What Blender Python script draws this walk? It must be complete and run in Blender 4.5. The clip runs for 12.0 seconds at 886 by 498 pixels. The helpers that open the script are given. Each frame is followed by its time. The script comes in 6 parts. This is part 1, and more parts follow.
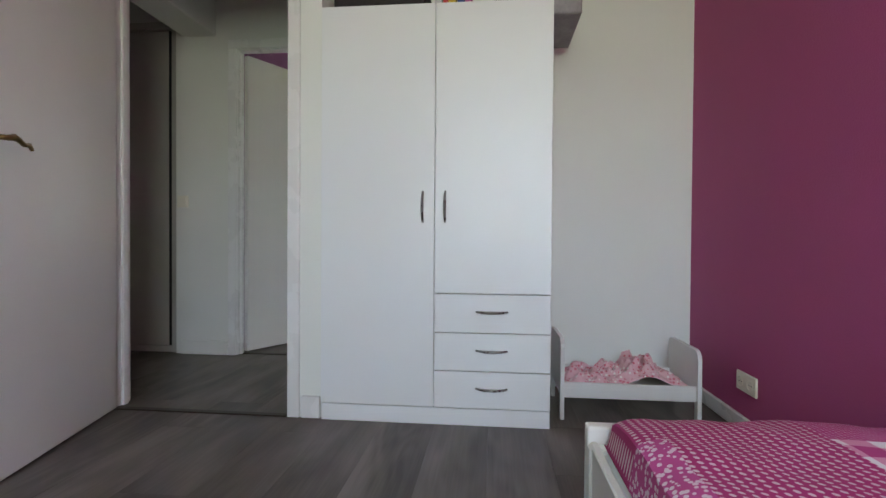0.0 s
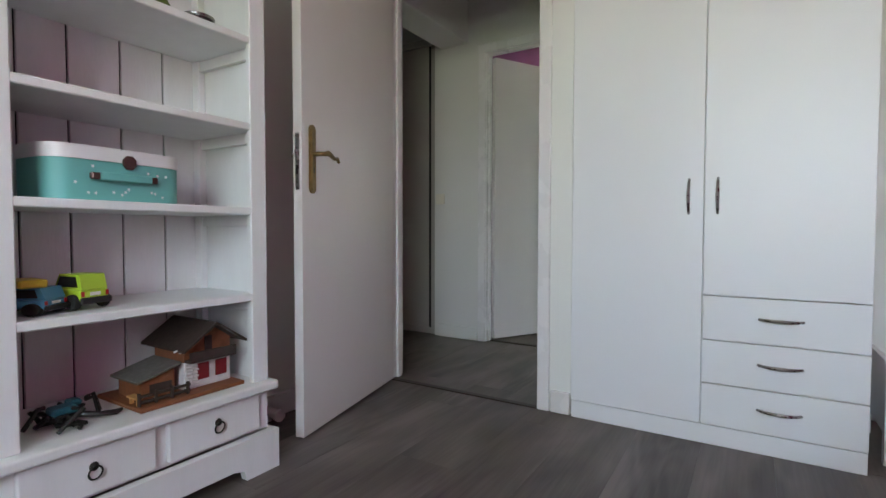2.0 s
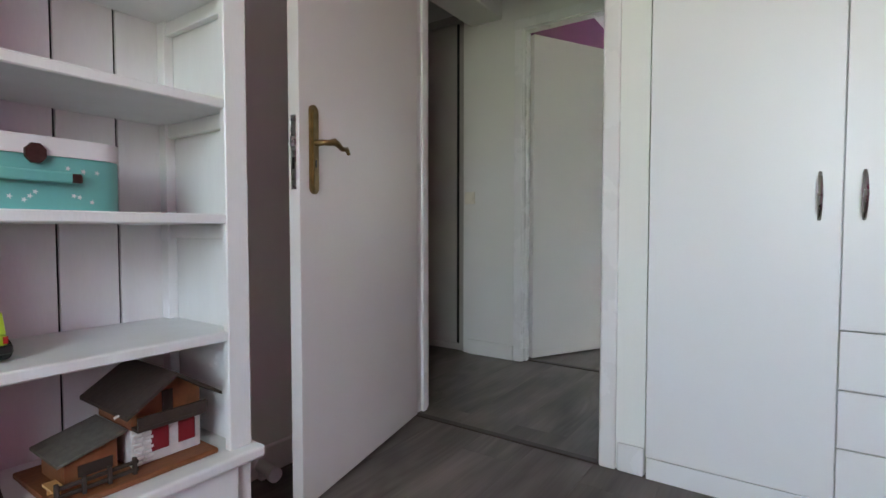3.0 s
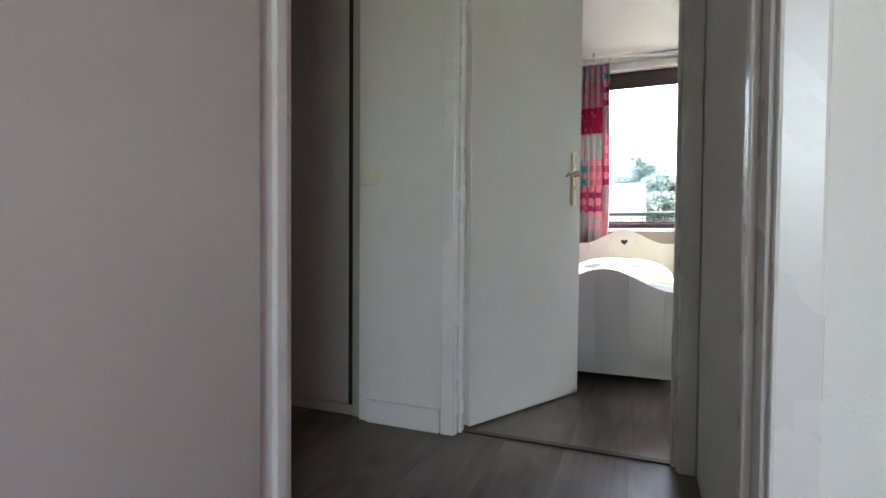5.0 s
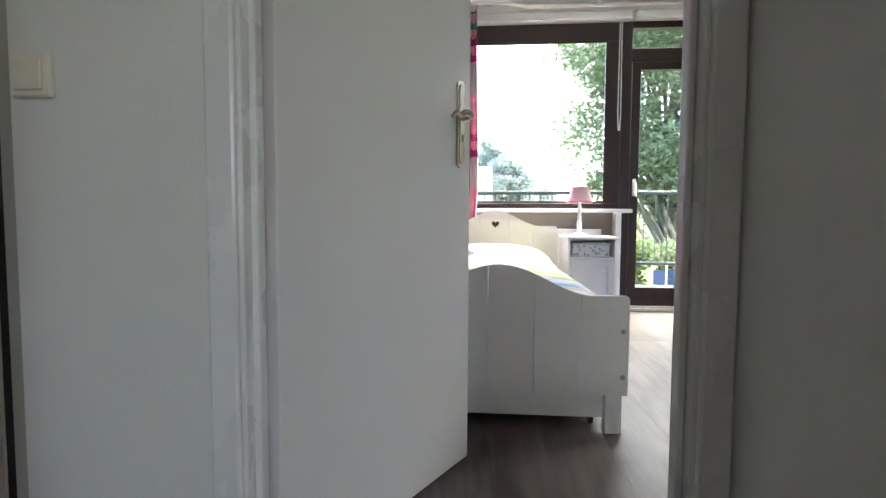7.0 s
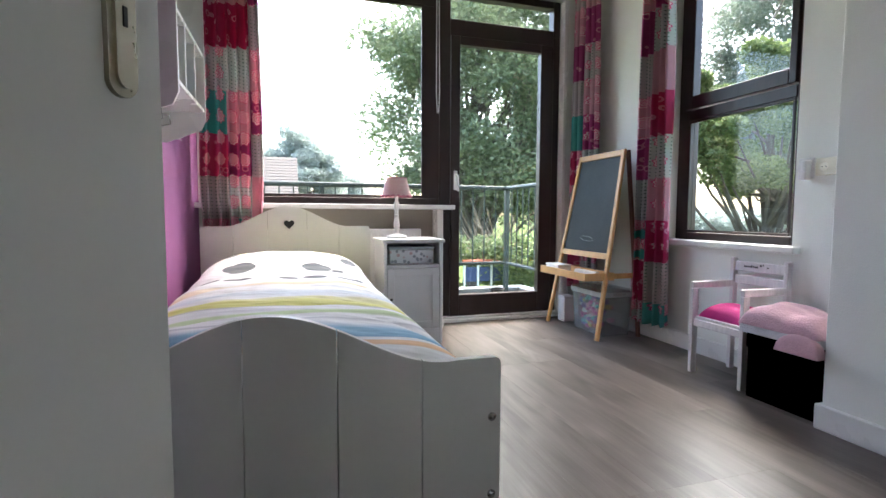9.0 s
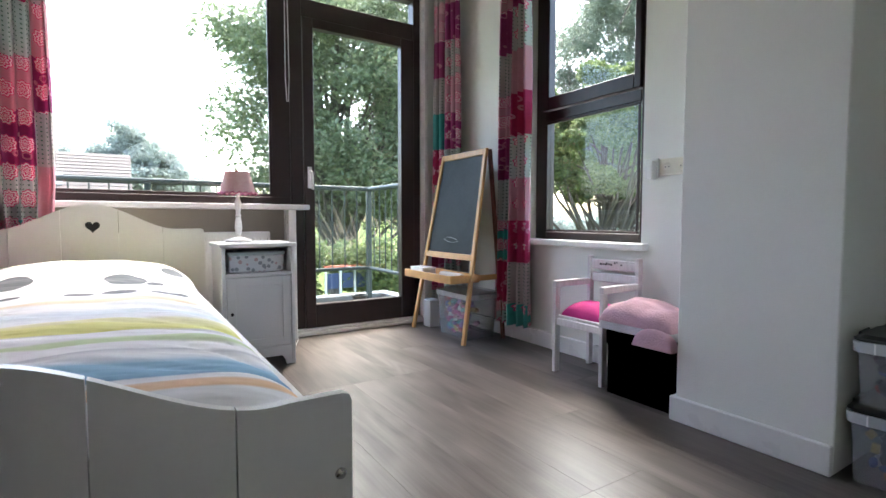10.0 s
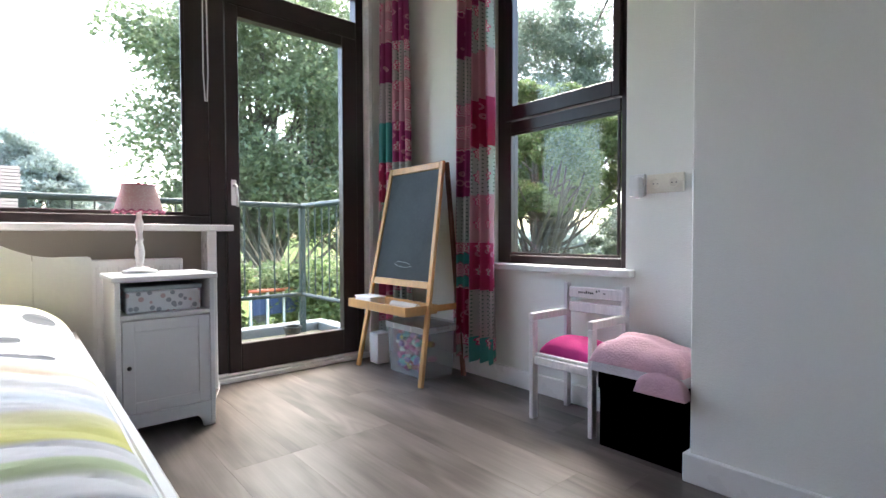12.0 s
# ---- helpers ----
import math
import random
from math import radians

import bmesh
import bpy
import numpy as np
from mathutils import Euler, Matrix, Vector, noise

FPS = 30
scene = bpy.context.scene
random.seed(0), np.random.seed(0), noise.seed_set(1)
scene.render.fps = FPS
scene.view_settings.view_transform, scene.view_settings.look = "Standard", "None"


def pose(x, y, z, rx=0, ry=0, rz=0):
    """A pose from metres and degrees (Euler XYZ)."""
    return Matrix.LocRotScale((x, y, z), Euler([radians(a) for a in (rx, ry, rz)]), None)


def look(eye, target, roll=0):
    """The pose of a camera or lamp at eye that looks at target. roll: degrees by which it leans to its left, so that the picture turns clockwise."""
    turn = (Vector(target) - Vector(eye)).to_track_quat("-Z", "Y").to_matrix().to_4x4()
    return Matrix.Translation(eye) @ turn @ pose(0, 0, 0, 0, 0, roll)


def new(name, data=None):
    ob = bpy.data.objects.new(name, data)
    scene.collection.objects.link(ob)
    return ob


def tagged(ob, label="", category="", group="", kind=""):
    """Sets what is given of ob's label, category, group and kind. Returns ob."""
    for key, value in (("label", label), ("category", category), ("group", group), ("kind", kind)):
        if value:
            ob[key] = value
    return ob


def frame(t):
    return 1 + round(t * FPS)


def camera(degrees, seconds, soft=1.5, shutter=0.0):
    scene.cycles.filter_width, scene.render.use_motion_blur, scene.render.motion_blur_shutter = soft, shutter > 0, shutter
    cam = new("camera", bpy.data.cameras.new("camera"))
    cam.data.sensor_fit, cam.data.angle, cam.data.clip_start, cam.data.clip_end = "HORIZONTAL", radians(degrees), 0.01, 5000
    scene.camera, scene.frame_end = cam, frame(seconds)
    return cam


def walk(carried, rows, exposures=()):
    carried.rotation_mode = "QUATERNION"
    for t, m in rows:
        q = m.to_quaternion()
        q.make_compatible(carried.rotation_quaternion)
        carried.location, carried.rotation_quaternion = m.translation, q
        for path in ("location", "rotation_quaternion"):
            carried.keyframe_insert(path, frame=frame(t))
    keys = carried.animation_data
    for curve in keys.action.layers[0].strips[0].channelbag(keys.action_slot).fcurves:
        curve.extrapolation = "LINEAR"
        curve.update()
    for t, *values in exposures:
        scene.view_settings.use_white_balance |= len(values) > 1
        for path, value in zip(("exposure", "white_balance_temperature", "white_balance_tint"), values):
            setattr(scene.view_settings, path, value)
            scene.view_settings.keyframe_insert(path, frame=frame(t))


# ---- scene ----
cam = camera(83.5, 12.0)
PATH = [
    (0, (-0.035, 0.034, 0.810), (-0.236, 2.023, 0.780), 0.39),
    (0.5, (-0.113, -0.022, 0.816), (-0.530, 1.934, 0.787), 0.46),
    (1, (-0.120, 0.004, 0.830), (-0.826, 1.875, 0.789), 0.27),
    (1.5, (-0.118, 0.031, 0.825), (-1.040, 1.805, 0.765), 0.09),
    (2, (-0.127, 0.046, 0.824), (-1.188, 1.740, 0.755), 0.07),
    (2.5, (-0.230, 0.201, 0.845), (-1.356, 1.852, 0.766), -0.06),
    (3, (-0.424, 0.414, 0.869), (-1.558, 2.059, 0.788), 0.00),
    (3.5, (-0.605, 0.629, 0.875), (-1.727, 2.283, 0.794), 0.11),
    (5.5, (-1.223, 1.746, 0.810), (-1.812, 3.656, 0.746), 0.56),
    (6, (-1.268, 2.009, 0.810), (-1.749, 3.948, 0.712), 0.71),
    (6.5, (-1.350, 2.230, 0.810), (-1.683, 4.199, 0.696), 0.39),
    (8.5, (-1.390, 3.173, 0.839), (-0.986, 5.127, 0.701), 0.57),
    (9, (-1.260, 3.364, 0.840), (-0.675, 5.271, 0.702), 0.26),
    (9.5, (-1.156, 3.510, 0.833), (-0.373, 5.345, 0.700), 0.13),
    (10, (-1.127, 3.596, 0.810), (-0.053, 5.279, 0.694), 0.06),
    (10.5, (-1.141, 3.613, 0.810), (0.107, 5.172, 0.700), -0.12),
    (11, (-1.119, 3.686, 0.827), (0.230, 5.159, 0.731), -0.13),
    (11.5, (-1.027, 3.873, 0.837), (0.328, 5.342, 0.769), -0.17),
    (12, (-1.007, 4.026, 0.845), (0.296, 5.542, 0.794), -0.19),
]
walk(cam, [(t, look(eye, target, roll)) for t, eye, target, roll in PATH], [(0.0, 4.2), (1.0, 4.12), (2.0, 4.27), (3.0, 4.42), (3.7, 4.42), (5.3, 4.42), (6.0, 4.6), (6.6, 4.55), (8.5, 3.52), (10.0, 3.55), (12.0, 3.58)])
SKY, ROOM1 = 0.15, 2.0

# ---- world, sun, large lights ----
world = bpy.data.worlds.new("overcast_sky")
scene.world = world
world.use_nodes = True
wn = world.node_tree
sky = wn.nodes.new("ShaderNodeTexSky")
sky.sky_type = "NISHITA"
sky.sun_disc = False
sky.sun_elevation, sky.sun_rotation = radians(57), radians(39)
sky.air_density, sky.dust_density, sky.ozone_density = 1.0, 4.0, 1.2
wn.links.new(sky.outputs[0], wn.nodes["Background"].inputs[0])
wn.nodes["Background"].inputs[1].default_value = SKY


def lamp(name, kind, energy, m, color=(1, 1, 1), **size):
    data = bpy.data.lights.new(name, kind)
    data.energy, data.color = energy, color
    if kind == "SUN":
        data.angle = size["angle"]
    else:
        data.shape, data.size, data.size_y = "RECTANGLE", size["w"], size["h"]
    ob = new(name, data)
    ob.matrix_world = m
    return ob


lamp("sun", "SUN", 0.8, look((9, 14, 22), (0, 3, 0)), (1, 0.985, 0.96), angle=radians(60))
# daylight of the window behind the first standpoint
lamp("window_daylight", "AREA", ROOM1, look((0.27, -1.685, 1.68), (0.27, 1.0, 1.5)), (0.93, 1.0, 0.88), w=1.28, h=1.36)

# ---- materials ----


def mat(name, color, rough=0.5, metal=0.0, var=0.08, scale=6.0, bump=0.0, bscale=60.0, stretch=(1, 1, 1), spec=0.5, random_value=0.0, coat=0.0):
    """A surface with variation at two scales and fine relief, in metres."""
    m = bpy.data.materials.new(name)
    m.use_nodes = True
    t = m.node_tree
    b = t.nodes["Principled BSDF"]
    b.inputs["Roughness"].default_value, b.inputs["Metallic"].default_value = rough, metal
    b.inputs["Specular IOR Level"].default_value = spec
    b.inputs["Coat Weight"].default_value = coat
    co = t.nodes.new("ShaderNodeTexCoord")
    mp = t.nodes.new("ShaderNodeMapping")
    mp.inputs["Scale"].default_value = stretch
    t.links.new(co.outputs["Object"], mp.inputs[0])
    n1 = t.nodes.new("ShaderNodeTexNoise")
    n1.inputs["Scale"].default_value, n1.inputs["Detail"].default_value = scale, 6
    t.links.new(mp.outputs[0], n1.inputs[0])
    n2 = t.nodes.new("ShaderNodeTexNoise")
    n2.inputs["Scale"].default_value, n2.inputs["Detail"].default_value = bscale, 3
    t.links.new(mp.outputs[0], n2.inputs[0])
    mixf = t.nodes.new("ShaderNodeMath")
    mixf.operation = "ADD"
    t.links.new(n1.outputs[0], mixf.inputs[0])
    sm = t.nodes.new("ShaderNodeMath")
    sm.operation = "MULTIPLY"
    sm.inputs[1].default_value = 0.35
    t.links.new(n2.outputs[0], sm.inputs[0])
    t.links.new(sm.outputs[0], mixf.inputs[1])
    mr = t.nodes.new("ShaderNodeMapRange")
    mr.inputs[1].default_value, mr.inputs[2].default_value = 0.35, 1.0
    mr.inputs[3].default_value, mr.inputs[4].default_value = 1 - var, 1 + var
    t.links.new(mixf.outputs[0], mr.inputs[0])
    val = mr.outputs[0]
    if random_value:
        oi = t.nodes.new("ShaderNodeObjectInfo")
        r2 = t.nodes.new("ShaderNodeMapRange")
        r2.inputs[3].default_value, r2.inputs[4].default_value = 1 - random_value, 1 + random_value
        t.links.new(oi.outputs["Random"], r2.inputs[0])
        mm = t.nodes.new("ShaderNodeMath")
        mm.operation = "MULTIPLY"
        t.links.new(val, mm.inputs[0])
        t.links.new(r2.outputs[0], mm.inputs[1])
        val = mm.outputs[0]
    mul = t.nodes.new("ShaderNodeVectorMath")
    mul.operation = "SCALE"
    mul.inputs[0].default_value = color
    t.links.new(val, mul.inputs["Scale"])
    t.links.new(mul.outputs[0], b.inputs["Base Color"])
    rr = t.nodes.new("ShaderNodeMapRange")
    rr.inputs[3].default_value, rr.inputs[4].default_value = max(rough - 0.08, 0.02), min(rough + 0.08, 1)
    t.links.new(n1.outputs[0], rr.inputs[0])
    t.links.new(rr.outputs[0], b.inputs["Roughness"])
    if bump:
        bp = t.nodes.new("ShaderNodeBump")
        bp.inputs["Strength"].default_value, bp.inputs["Distance"].default_value = bump, 0.004
        t.links.new(n2.outputs[0], bp.inputs["Height"])
        t.links.new(bp.outputs[0], b.inputs["Normal"])
    return m


def node(t, kind, op=None, a=None, b=None, c=None):
    n = t.nodes.new(kind)
    if op:
        n.operation = op
    for i, v in enumerate((a, b, c)):
        if v is None:
            continue
        if isinstance(v, (int, float, tuple)):
            n.inputs[i].default_value = v
        else:
            t.links.new(v, n.inputs[i])
    return n.outputs[0]


def math_(t, op, a, b=None, c=None):
    return node(t, "ShaderNodeMath", op, a, b, c)


def mixc(t, fac, a, b):
    n = t.nodes.new("ShaderNodeMix")
    n.data_type = "RGBA"
    for i, v in ((0, fac), (6, a), (7, b)):
        if isinstance(v, (int, float)):
            n.inputs[i].default_value = v
        elif isinstance(v, tuple):
            n.inputs[i].default_value = (*v, 1)
        else:
            t.links.new(v, n.inputs[i])
    return n.outputs[2]


def ramp(t, fac, stops, constant=False):
    n = t.nodes.new("ShaderNodeValToRGB")
    n.color_ramp.interpolation = "CONSTANT" if constant else "LINEAR"
    e = n.color_ramp.elements
    while len(e) < len(stops):
        e.new(1.0)
    for el, (p, c) in zip(e, stops):
        el.position, el.color = p, (*c, 1)
    t.links.new(fac, n.inputs[0])
    return n.outputs[0]


WALL = mat("white_wall_paint", (0.83, 0.835, 0.79), 0.75, var=0.03, scale=2.0, bump=0.25, bscale=180, spec=0.25)
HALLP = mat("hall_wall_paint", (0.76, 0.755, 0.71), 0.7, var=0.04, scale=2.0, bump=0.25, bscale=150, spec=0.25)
PINK = mat("magenta_wall_paint", (0.42, 0.075, 0.21), 0.6, var=0.05, scale=2.0, bump=0.25, bscale=160, spec=0.3)
LILAC = mat("lilac_pink_wall_paint", (0.30, 0.105, 0.25), 0.6, var=0.05, scale=2.0, bump=0.25, bscale=160, spec=0.3)
CEIL = mat("ceiling_paint", (0.82, 0.82, 0.81), 0.85, var=0.02, scale=2.0, bump=0.3, bscale=120, spec=0.2)
TRIM = mat("white_gloss_paint", (0.80, 0.79, 0.77), 0.28, var=0.02, scale=5.0, bump=0.02, bscale=40)
DOORP = mat("off_white_door_paint", (0.73, 0.70, 0.67), 0.38, var=0.03, scale=3.0, bump=0.08, bscale=90)
DARKDOOR = mat("olive_grey_cupboard_paint", (0.43, 0.42, 0.37), 0.5, var=0.05, scale=3.0, bump=0.1, bscale=90)
MELA = mat("white_melamine", (0.83, 0.84, 0.84), 0.36, var=0.02, scale=3.0, bump=0.12, bscale=220)
OLDWHITE = mat("brushed_white_furniture_paint", (0.80, 0.81, 0.80), 0.42, var=0.05, scale=5.0, bump=0.15, bscale=50, stretch=(3, 3, 0.6))
BEDWHITE = mat("white_bed_lacquer", (0.74, 0.73, 0.705), 0.35, var=0.04, scale=4.0, bump=0.08, bscale=60)
GREYWHITE = mat("greyish_white_lacquer", (0.70, 0.70, 0.70), 0.4, var=0.04, scale=4.0, bump=0.08, bscale=60)
CHROME = mat("brushed_steel", (0.36, 0.355, 0.345), 0.28, 1.0, var=0.08, scale=60)
BRASS = mat("antique_brass", (0.23, 0.155, 0.065), 0.33, 1.0, var=0.3, scale=40)
SATIN = mat("satin_nickel", (0.36, 0.32, 0.25), 0.3, 1.0, var=0.1, scale=40)
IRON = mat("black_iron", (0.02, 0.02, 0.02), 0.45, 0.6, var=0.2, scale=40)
DARKWOOD = mat("dark_stained_window_frame", (0.028, 0.014, 0.014), 0.34, var=0.25, scale=8.0, bump=0.15, bscale=60, stretch=(3, 3, 0.5))
PINE = mat("varnished_pine", (0.62, 0.34, 0.12), 0.4, var=0.18, scale=14.0, bump=0.1, bscale=80, stretch=(3, 3, 0.4))
SLATE = mat("blackboard_slate", (0.055, 0.065, 0.068), 0.55, var=0.35, scale=5.0, bump=0.05)
THRESH = mat("dark_bronze_threshold", (0.05, 0.04, 0.032), 0.45, 0.3, var=0.2, scale=30)
SUBFLOOR = mat("joint_shadow_board", (0.05, 0.04, 0.033), 0.9)
PLASTIC = mat("cream_plastic", (0.80, 0.76, 0.64), 0.35, var=0.03)
WPLASTIC = mat("white_plastic", (0.78, 0.78, 0.78), 0.35, var=0.03)
BLACK = mat("black_plastic", (0.012, 0.012, 0.013), 0.4, var=0.2)
RUBBER = mat("black_rubber", (0.015, 0.015, 0.015), 0.8, var=0.2)
GREENRAIL = mat("grey_green_metal_paint", (0.022, 0.038, 0.036), 0.45, var=0.15, scale=10)
ZINC = mat("weathered_zinc", (0.13, 0.145, 0.15), 0.6, var=0.25, scale=6, bump=0.2)
GRAVEL = mat("mossy_gravel", (0.13, 0.125, 0.085), 0.95, var=0.5, scale=9, bump=1.0, bscale=70)


def glass_mat(name, tint=(1, 1, 1), rough=0.0):
    m = bpy.data.materials.new(name)
    m.use_nodes = True
    t = m.node_tree
    t.nodes.remove(t.nodes["Principled BSDF"])
    out = t.nodes["Material Output"]
    tr = t.nodes.new("ShaderNodeBsdfTransparent")
    tr.inputs[0].default_value = (*tint, 1)
    gl = t.nodes.new("ShaderNodeBsdfGlossy")
    gl.inputs["Roughness"].default_value = max(rough, 0.02)
    lw = t.nodes.new("ShaderNodeLayerWeight")
    lw.inputs[0].default_value = 0.5
    gain = math_(t, "MULTIPLY_ADD", math_(t, "POWER", lw.outputs["Facing"], 5.0), 0.7, 0.03)
    mx = t.nodes.new("ShaderNodeMixShader")
    t.links.new(gain, mx.inputs[0])
    t.links.new(tr.outputs[0], mx.inputs[1])
    t.links.new(gl.outputs[0], mx.inputs[2])
    t.links.new(mx.outputs[0], out.inputs[0])
    return m


GLASS = glass_mat("window_glass", (0.96, 0.98, 0.97))
CLEARBOX = glass_mat("clear_grey_plastic", (0.90, 0.92, 0.93), 0.15)


def laminate():
    """Grey-brown oak laminate: long grain along y, cathedral streaks, each plank shifted and toned."""
    m = bpy.data.materials.new("grey_brown_oak_laminate")
    m.use_nodes = True
    t = m.node_tree
    b = t.nodes["Principled BSDF"]
    b.inputs["Specular IOR Level"].default_value = 0.38
    co = t.nodes.new("ShaderNodeTexCoord")
    oi = t.nodes.new("ShaderNodeObjectInfo")
    off = t.nodes.new("ShaderNodeCombineXYZ")
    t.links.new(math_(t, "MULTIPLY", oi.outputs["Random"], 37.0), off.inputs[0])
    t.links.new(math_(t, "MULTIPLY", oi.outputs["Random"], 91.0), off.inputs[1])
    p = node(t, "ShaderNodeVectorMath", "ADD", co.outputs["Object"], off.outputs[0])

    def noise_at(scale, stretch, detail=5.0, dist=0.0):
        mp = t.nodes.new("ShaderNodeMapping")
        mp.inputs["Scale"].default_value = stretch
        t.links.new(p, mp.inputs[0])
        n = t.nodes.new("ShaderNodeTexNoise")
        n.inputs["Scale"].default_value, n.inputs["Detail"].default_value, n.inputs["Distortion"].default_value = scale, detail, dist
        t.links.new(mp.outputs[0], n.inputs[0])
        return n.outputs[0]

    broad = noise_at(2.2, (2.2, 0.7, 1), 2, 0.5)
    streak = noise_at(7.0, (3.0, 0.3, 1), 3, 0.6)
    fine = noise_at(24.0, (4.0, 0.14, 1), 2)
    ringn = math_(t, "SINE", math_(t, "MULTIPLY", noise_at(1.5, (3.6, 0.6, 1), 1, 0.15), 60.0))
    mask = ramp(t, noise_at(1.3, (2.2, 0.8, 1), 1), [(0.50, (0, 0, 0)), (0.66, (1, 1, 1))])
    rings = math_(t, "MULTIPLY", ringn, mask)
    f = math_(t, "MULTIPLY_ADD", streak, 0.24, math_(t, "MULTIPLY", broad, 0.66))
    f = math_(t, "MULTIPLY_ADD", rings, 0.040, f)
    f = math_(t, "MULTIPLY_ADD", fine, 0.16, f)
    col = ramp(t, f, [(0.36, (0.048, 0.037, 0.032)), (0.46, (0.088, 0.071, 0.061)), (0.55, (0.124, 0.103, 0.091)), (0.70, (0.19, 0.163, 0.147))])
    tone = t.nodes.new("ShaderNodeMapRange")
    tone.inputs[3].default_value, tone.inputs[4].default_value = 0.92, 1.08
    t.links.new(oi.outputs["Random"], tone.inputs[0])
    mul = t.nodes.new("ShaderNodeVectorMath")
    mul.operation = "SCALE"
    t.links.new(col, mul.inputs[0])
    t.links.new(tone.outputs[0], mul.inputs["Scale"])
    t.links.new(mul.outputs[0], b.inputs["Base Color"])
    rr = t.nodes.new("ShaderNodeMapRange")
    rr.inputs[3].default_value, rr.inputs[4].default_value = 0.33, 0.42
    t.links.new(streak, rr.inputs[0])
    t.links.new(rr.outputs[0], b.inputs["Roughness"])
    bp = t.nodes.new("ShaderNodeBump")
    bp.inputs["Strength"].default_value, bp.inputs["Distance"].default_value = 0.03, 0.001
    t.links.new(fine, bp.inputs["Height"])
    t.links.new(bp.outputs[0], b.inputs["Normal"])
    return m


LAMINATE = laminate()

# ---- mesh helpers ----


def bx(bm, x0, x1, y0, y1, z0, z1, bev=0.0, seg=1):
    """Adds a box to bm, its edges rounded by bev."""
    r = bmesh.ops.create_cube(bm, size=1.0, matrix=Matrix.Translation(((x0 + x1) / 2, (y0 + y1) / 2, (z0 + z1) / 2)) @ Matrix.Diagonal((x1 - x0, y1 - y0, z1 - z0, 1)))
    if bev:
        es = list({e for v in r["verts"] for e in v.link_edges})
        bmesh.ops.bevel(bm, geom=es, offset=bev, segments=seg, affect="EDGES", profile=0.5)
    return bm


def boxes(*dims, bev=0.0, seg=1):
    bm = bmesh.new()
    for d in dims:
        bx(bm, *d, bev=bev, seg=seg)
    return bm


def part(name, bm, material, parent=None, label="", smooth=False):
    """Links a bmesh as one mesh object, under a thing or a part."""
    me = bpy.data.meshes.new(name)
    bmesh.ops.recalc_face_normals(bm, faces=bm.faces)
    bm.to_mesh(me)
    bm.free()
    if smooth:
        me.polygons.foreach_set("use_smooth", [True] * len(me.polygons))
        me.set_sharp_from_angle(angle=radians(38))
    me.materials.append(material)
    ob = new(name, me)
    if parent:
        ob.parent = parent
    if label:
        tagged(ob, label)
    return ob


def thing(name, label, category, m=None, group="", kind=""):
    ob = new(name)
    ob.empty_display_size = 0.1
    if m is not None:
        ob.matrix_world = m
    return tagged(ob, label, category, group, kind)


def structure(name, bm, material, label, smooth=False):
    return tagged(part(name, bm, material, None, label, smooth), kind="structure")


def lathe(profile, seg=24, at=(0, 0, 0)):
    """Turns (r, z) pairs about an upright axis."""
    bm = bmesh.new()
    rings = []
    for r, z in profile:
        if r < 1e-5:
            rings.append([bm.verts.new((at[0], at[1], at[2] + z))])
        else:
            rings.append([bm.verts.new((at[0] + r * math.cos(2 * math.pi * i / seg), at[1] + r * math.sin(2 * math.pi * i / seg), at[2] + z)) for i in range(seg)])
    for a, b in zip(rings, rings[1:]):
        for i in range(seg):
            j = (i + 1) % seg
            if len(a) == 1 and len(b) > 1:
                bm.faces.new((a[0], b[j], b[i]))
            elif len(b) == 1 and len(a) > 1:
                bm.faces.new((a[i], a[j], b[0]))
            elif len(a) > 1:
                bm.faces.new((a[i], a[j], b[j], b[i]))
    return bm


def tube(points, r, seg=8, bm=None, closed=False):
    """A round bar through the points; r a radius or one for each."""
    bm = bm or bmesh.new()
    pts = [Vector(p) for p in points]
    n = len(pts)
    rad = r if isinstance(r, (list, tuple)) else [r] * n
    rings = []
    up = None
    for i, p in enumerate(pts):
        d = (pts[(i + 1) % n] - pts[i - 1]) if closed else (pts[min(i + 1, n - 1)] - pts[max(i - 1, 0)])
        d.normalize()
        if up is None:
            up = d.orthogonal().normalized()
        up = (up - d * up.dot(d)).normalized()
        side = d.cross(up)
        rings.append([bm.verts.new(p + rad[i] * (up * math.cos(2 * math.pi * k / seg) + side * math.sin(2 * math.pi * k / seg))) for k in range(seg)])
    pairs = list(zip(rings, rings[1:])) + ([(rings[-1], rings[0])] if closed else [])
    for a, b in pairs:
        for k in range(seg):
            j = (k + 1) % seg
            bm.faces.new((a[k], a[j], b[j], b[k]))
    if not closed:
        bm.faces.new(rings[0])
        bm.faces.new(rings[-1])
    return bm


def panel(outline, holes, depth, m):
    """A board cut to the outline (u, v), with holes, depth thick, laid by the matrix m: u to x, v to y, thickness to z."""
    bm = bmesh.new()
    edges = []
    for loop in [outline] + list(holes):
        vs = [bm.verts.new((u, v, 0)) for u, v in loop]
        edges += [bm.edges.new((vs[i], vs[(i + 1) % len(vs)])) for i in range(len(vs))]
    bmesh.ops.triangle_fill(bm, use_beauty=True, use_dissolve=False, edges=edges)
    r = bmesh.ops.extrude_face_region(bm, geom=list(bm.faces))
    bmesh.ops.translate(bm, vec=(0, 0, depth), verts=[g for g in r["geom"] if isinstance(g, bmesh.types.BMVert)])
    bm.transform(m)
    return bm


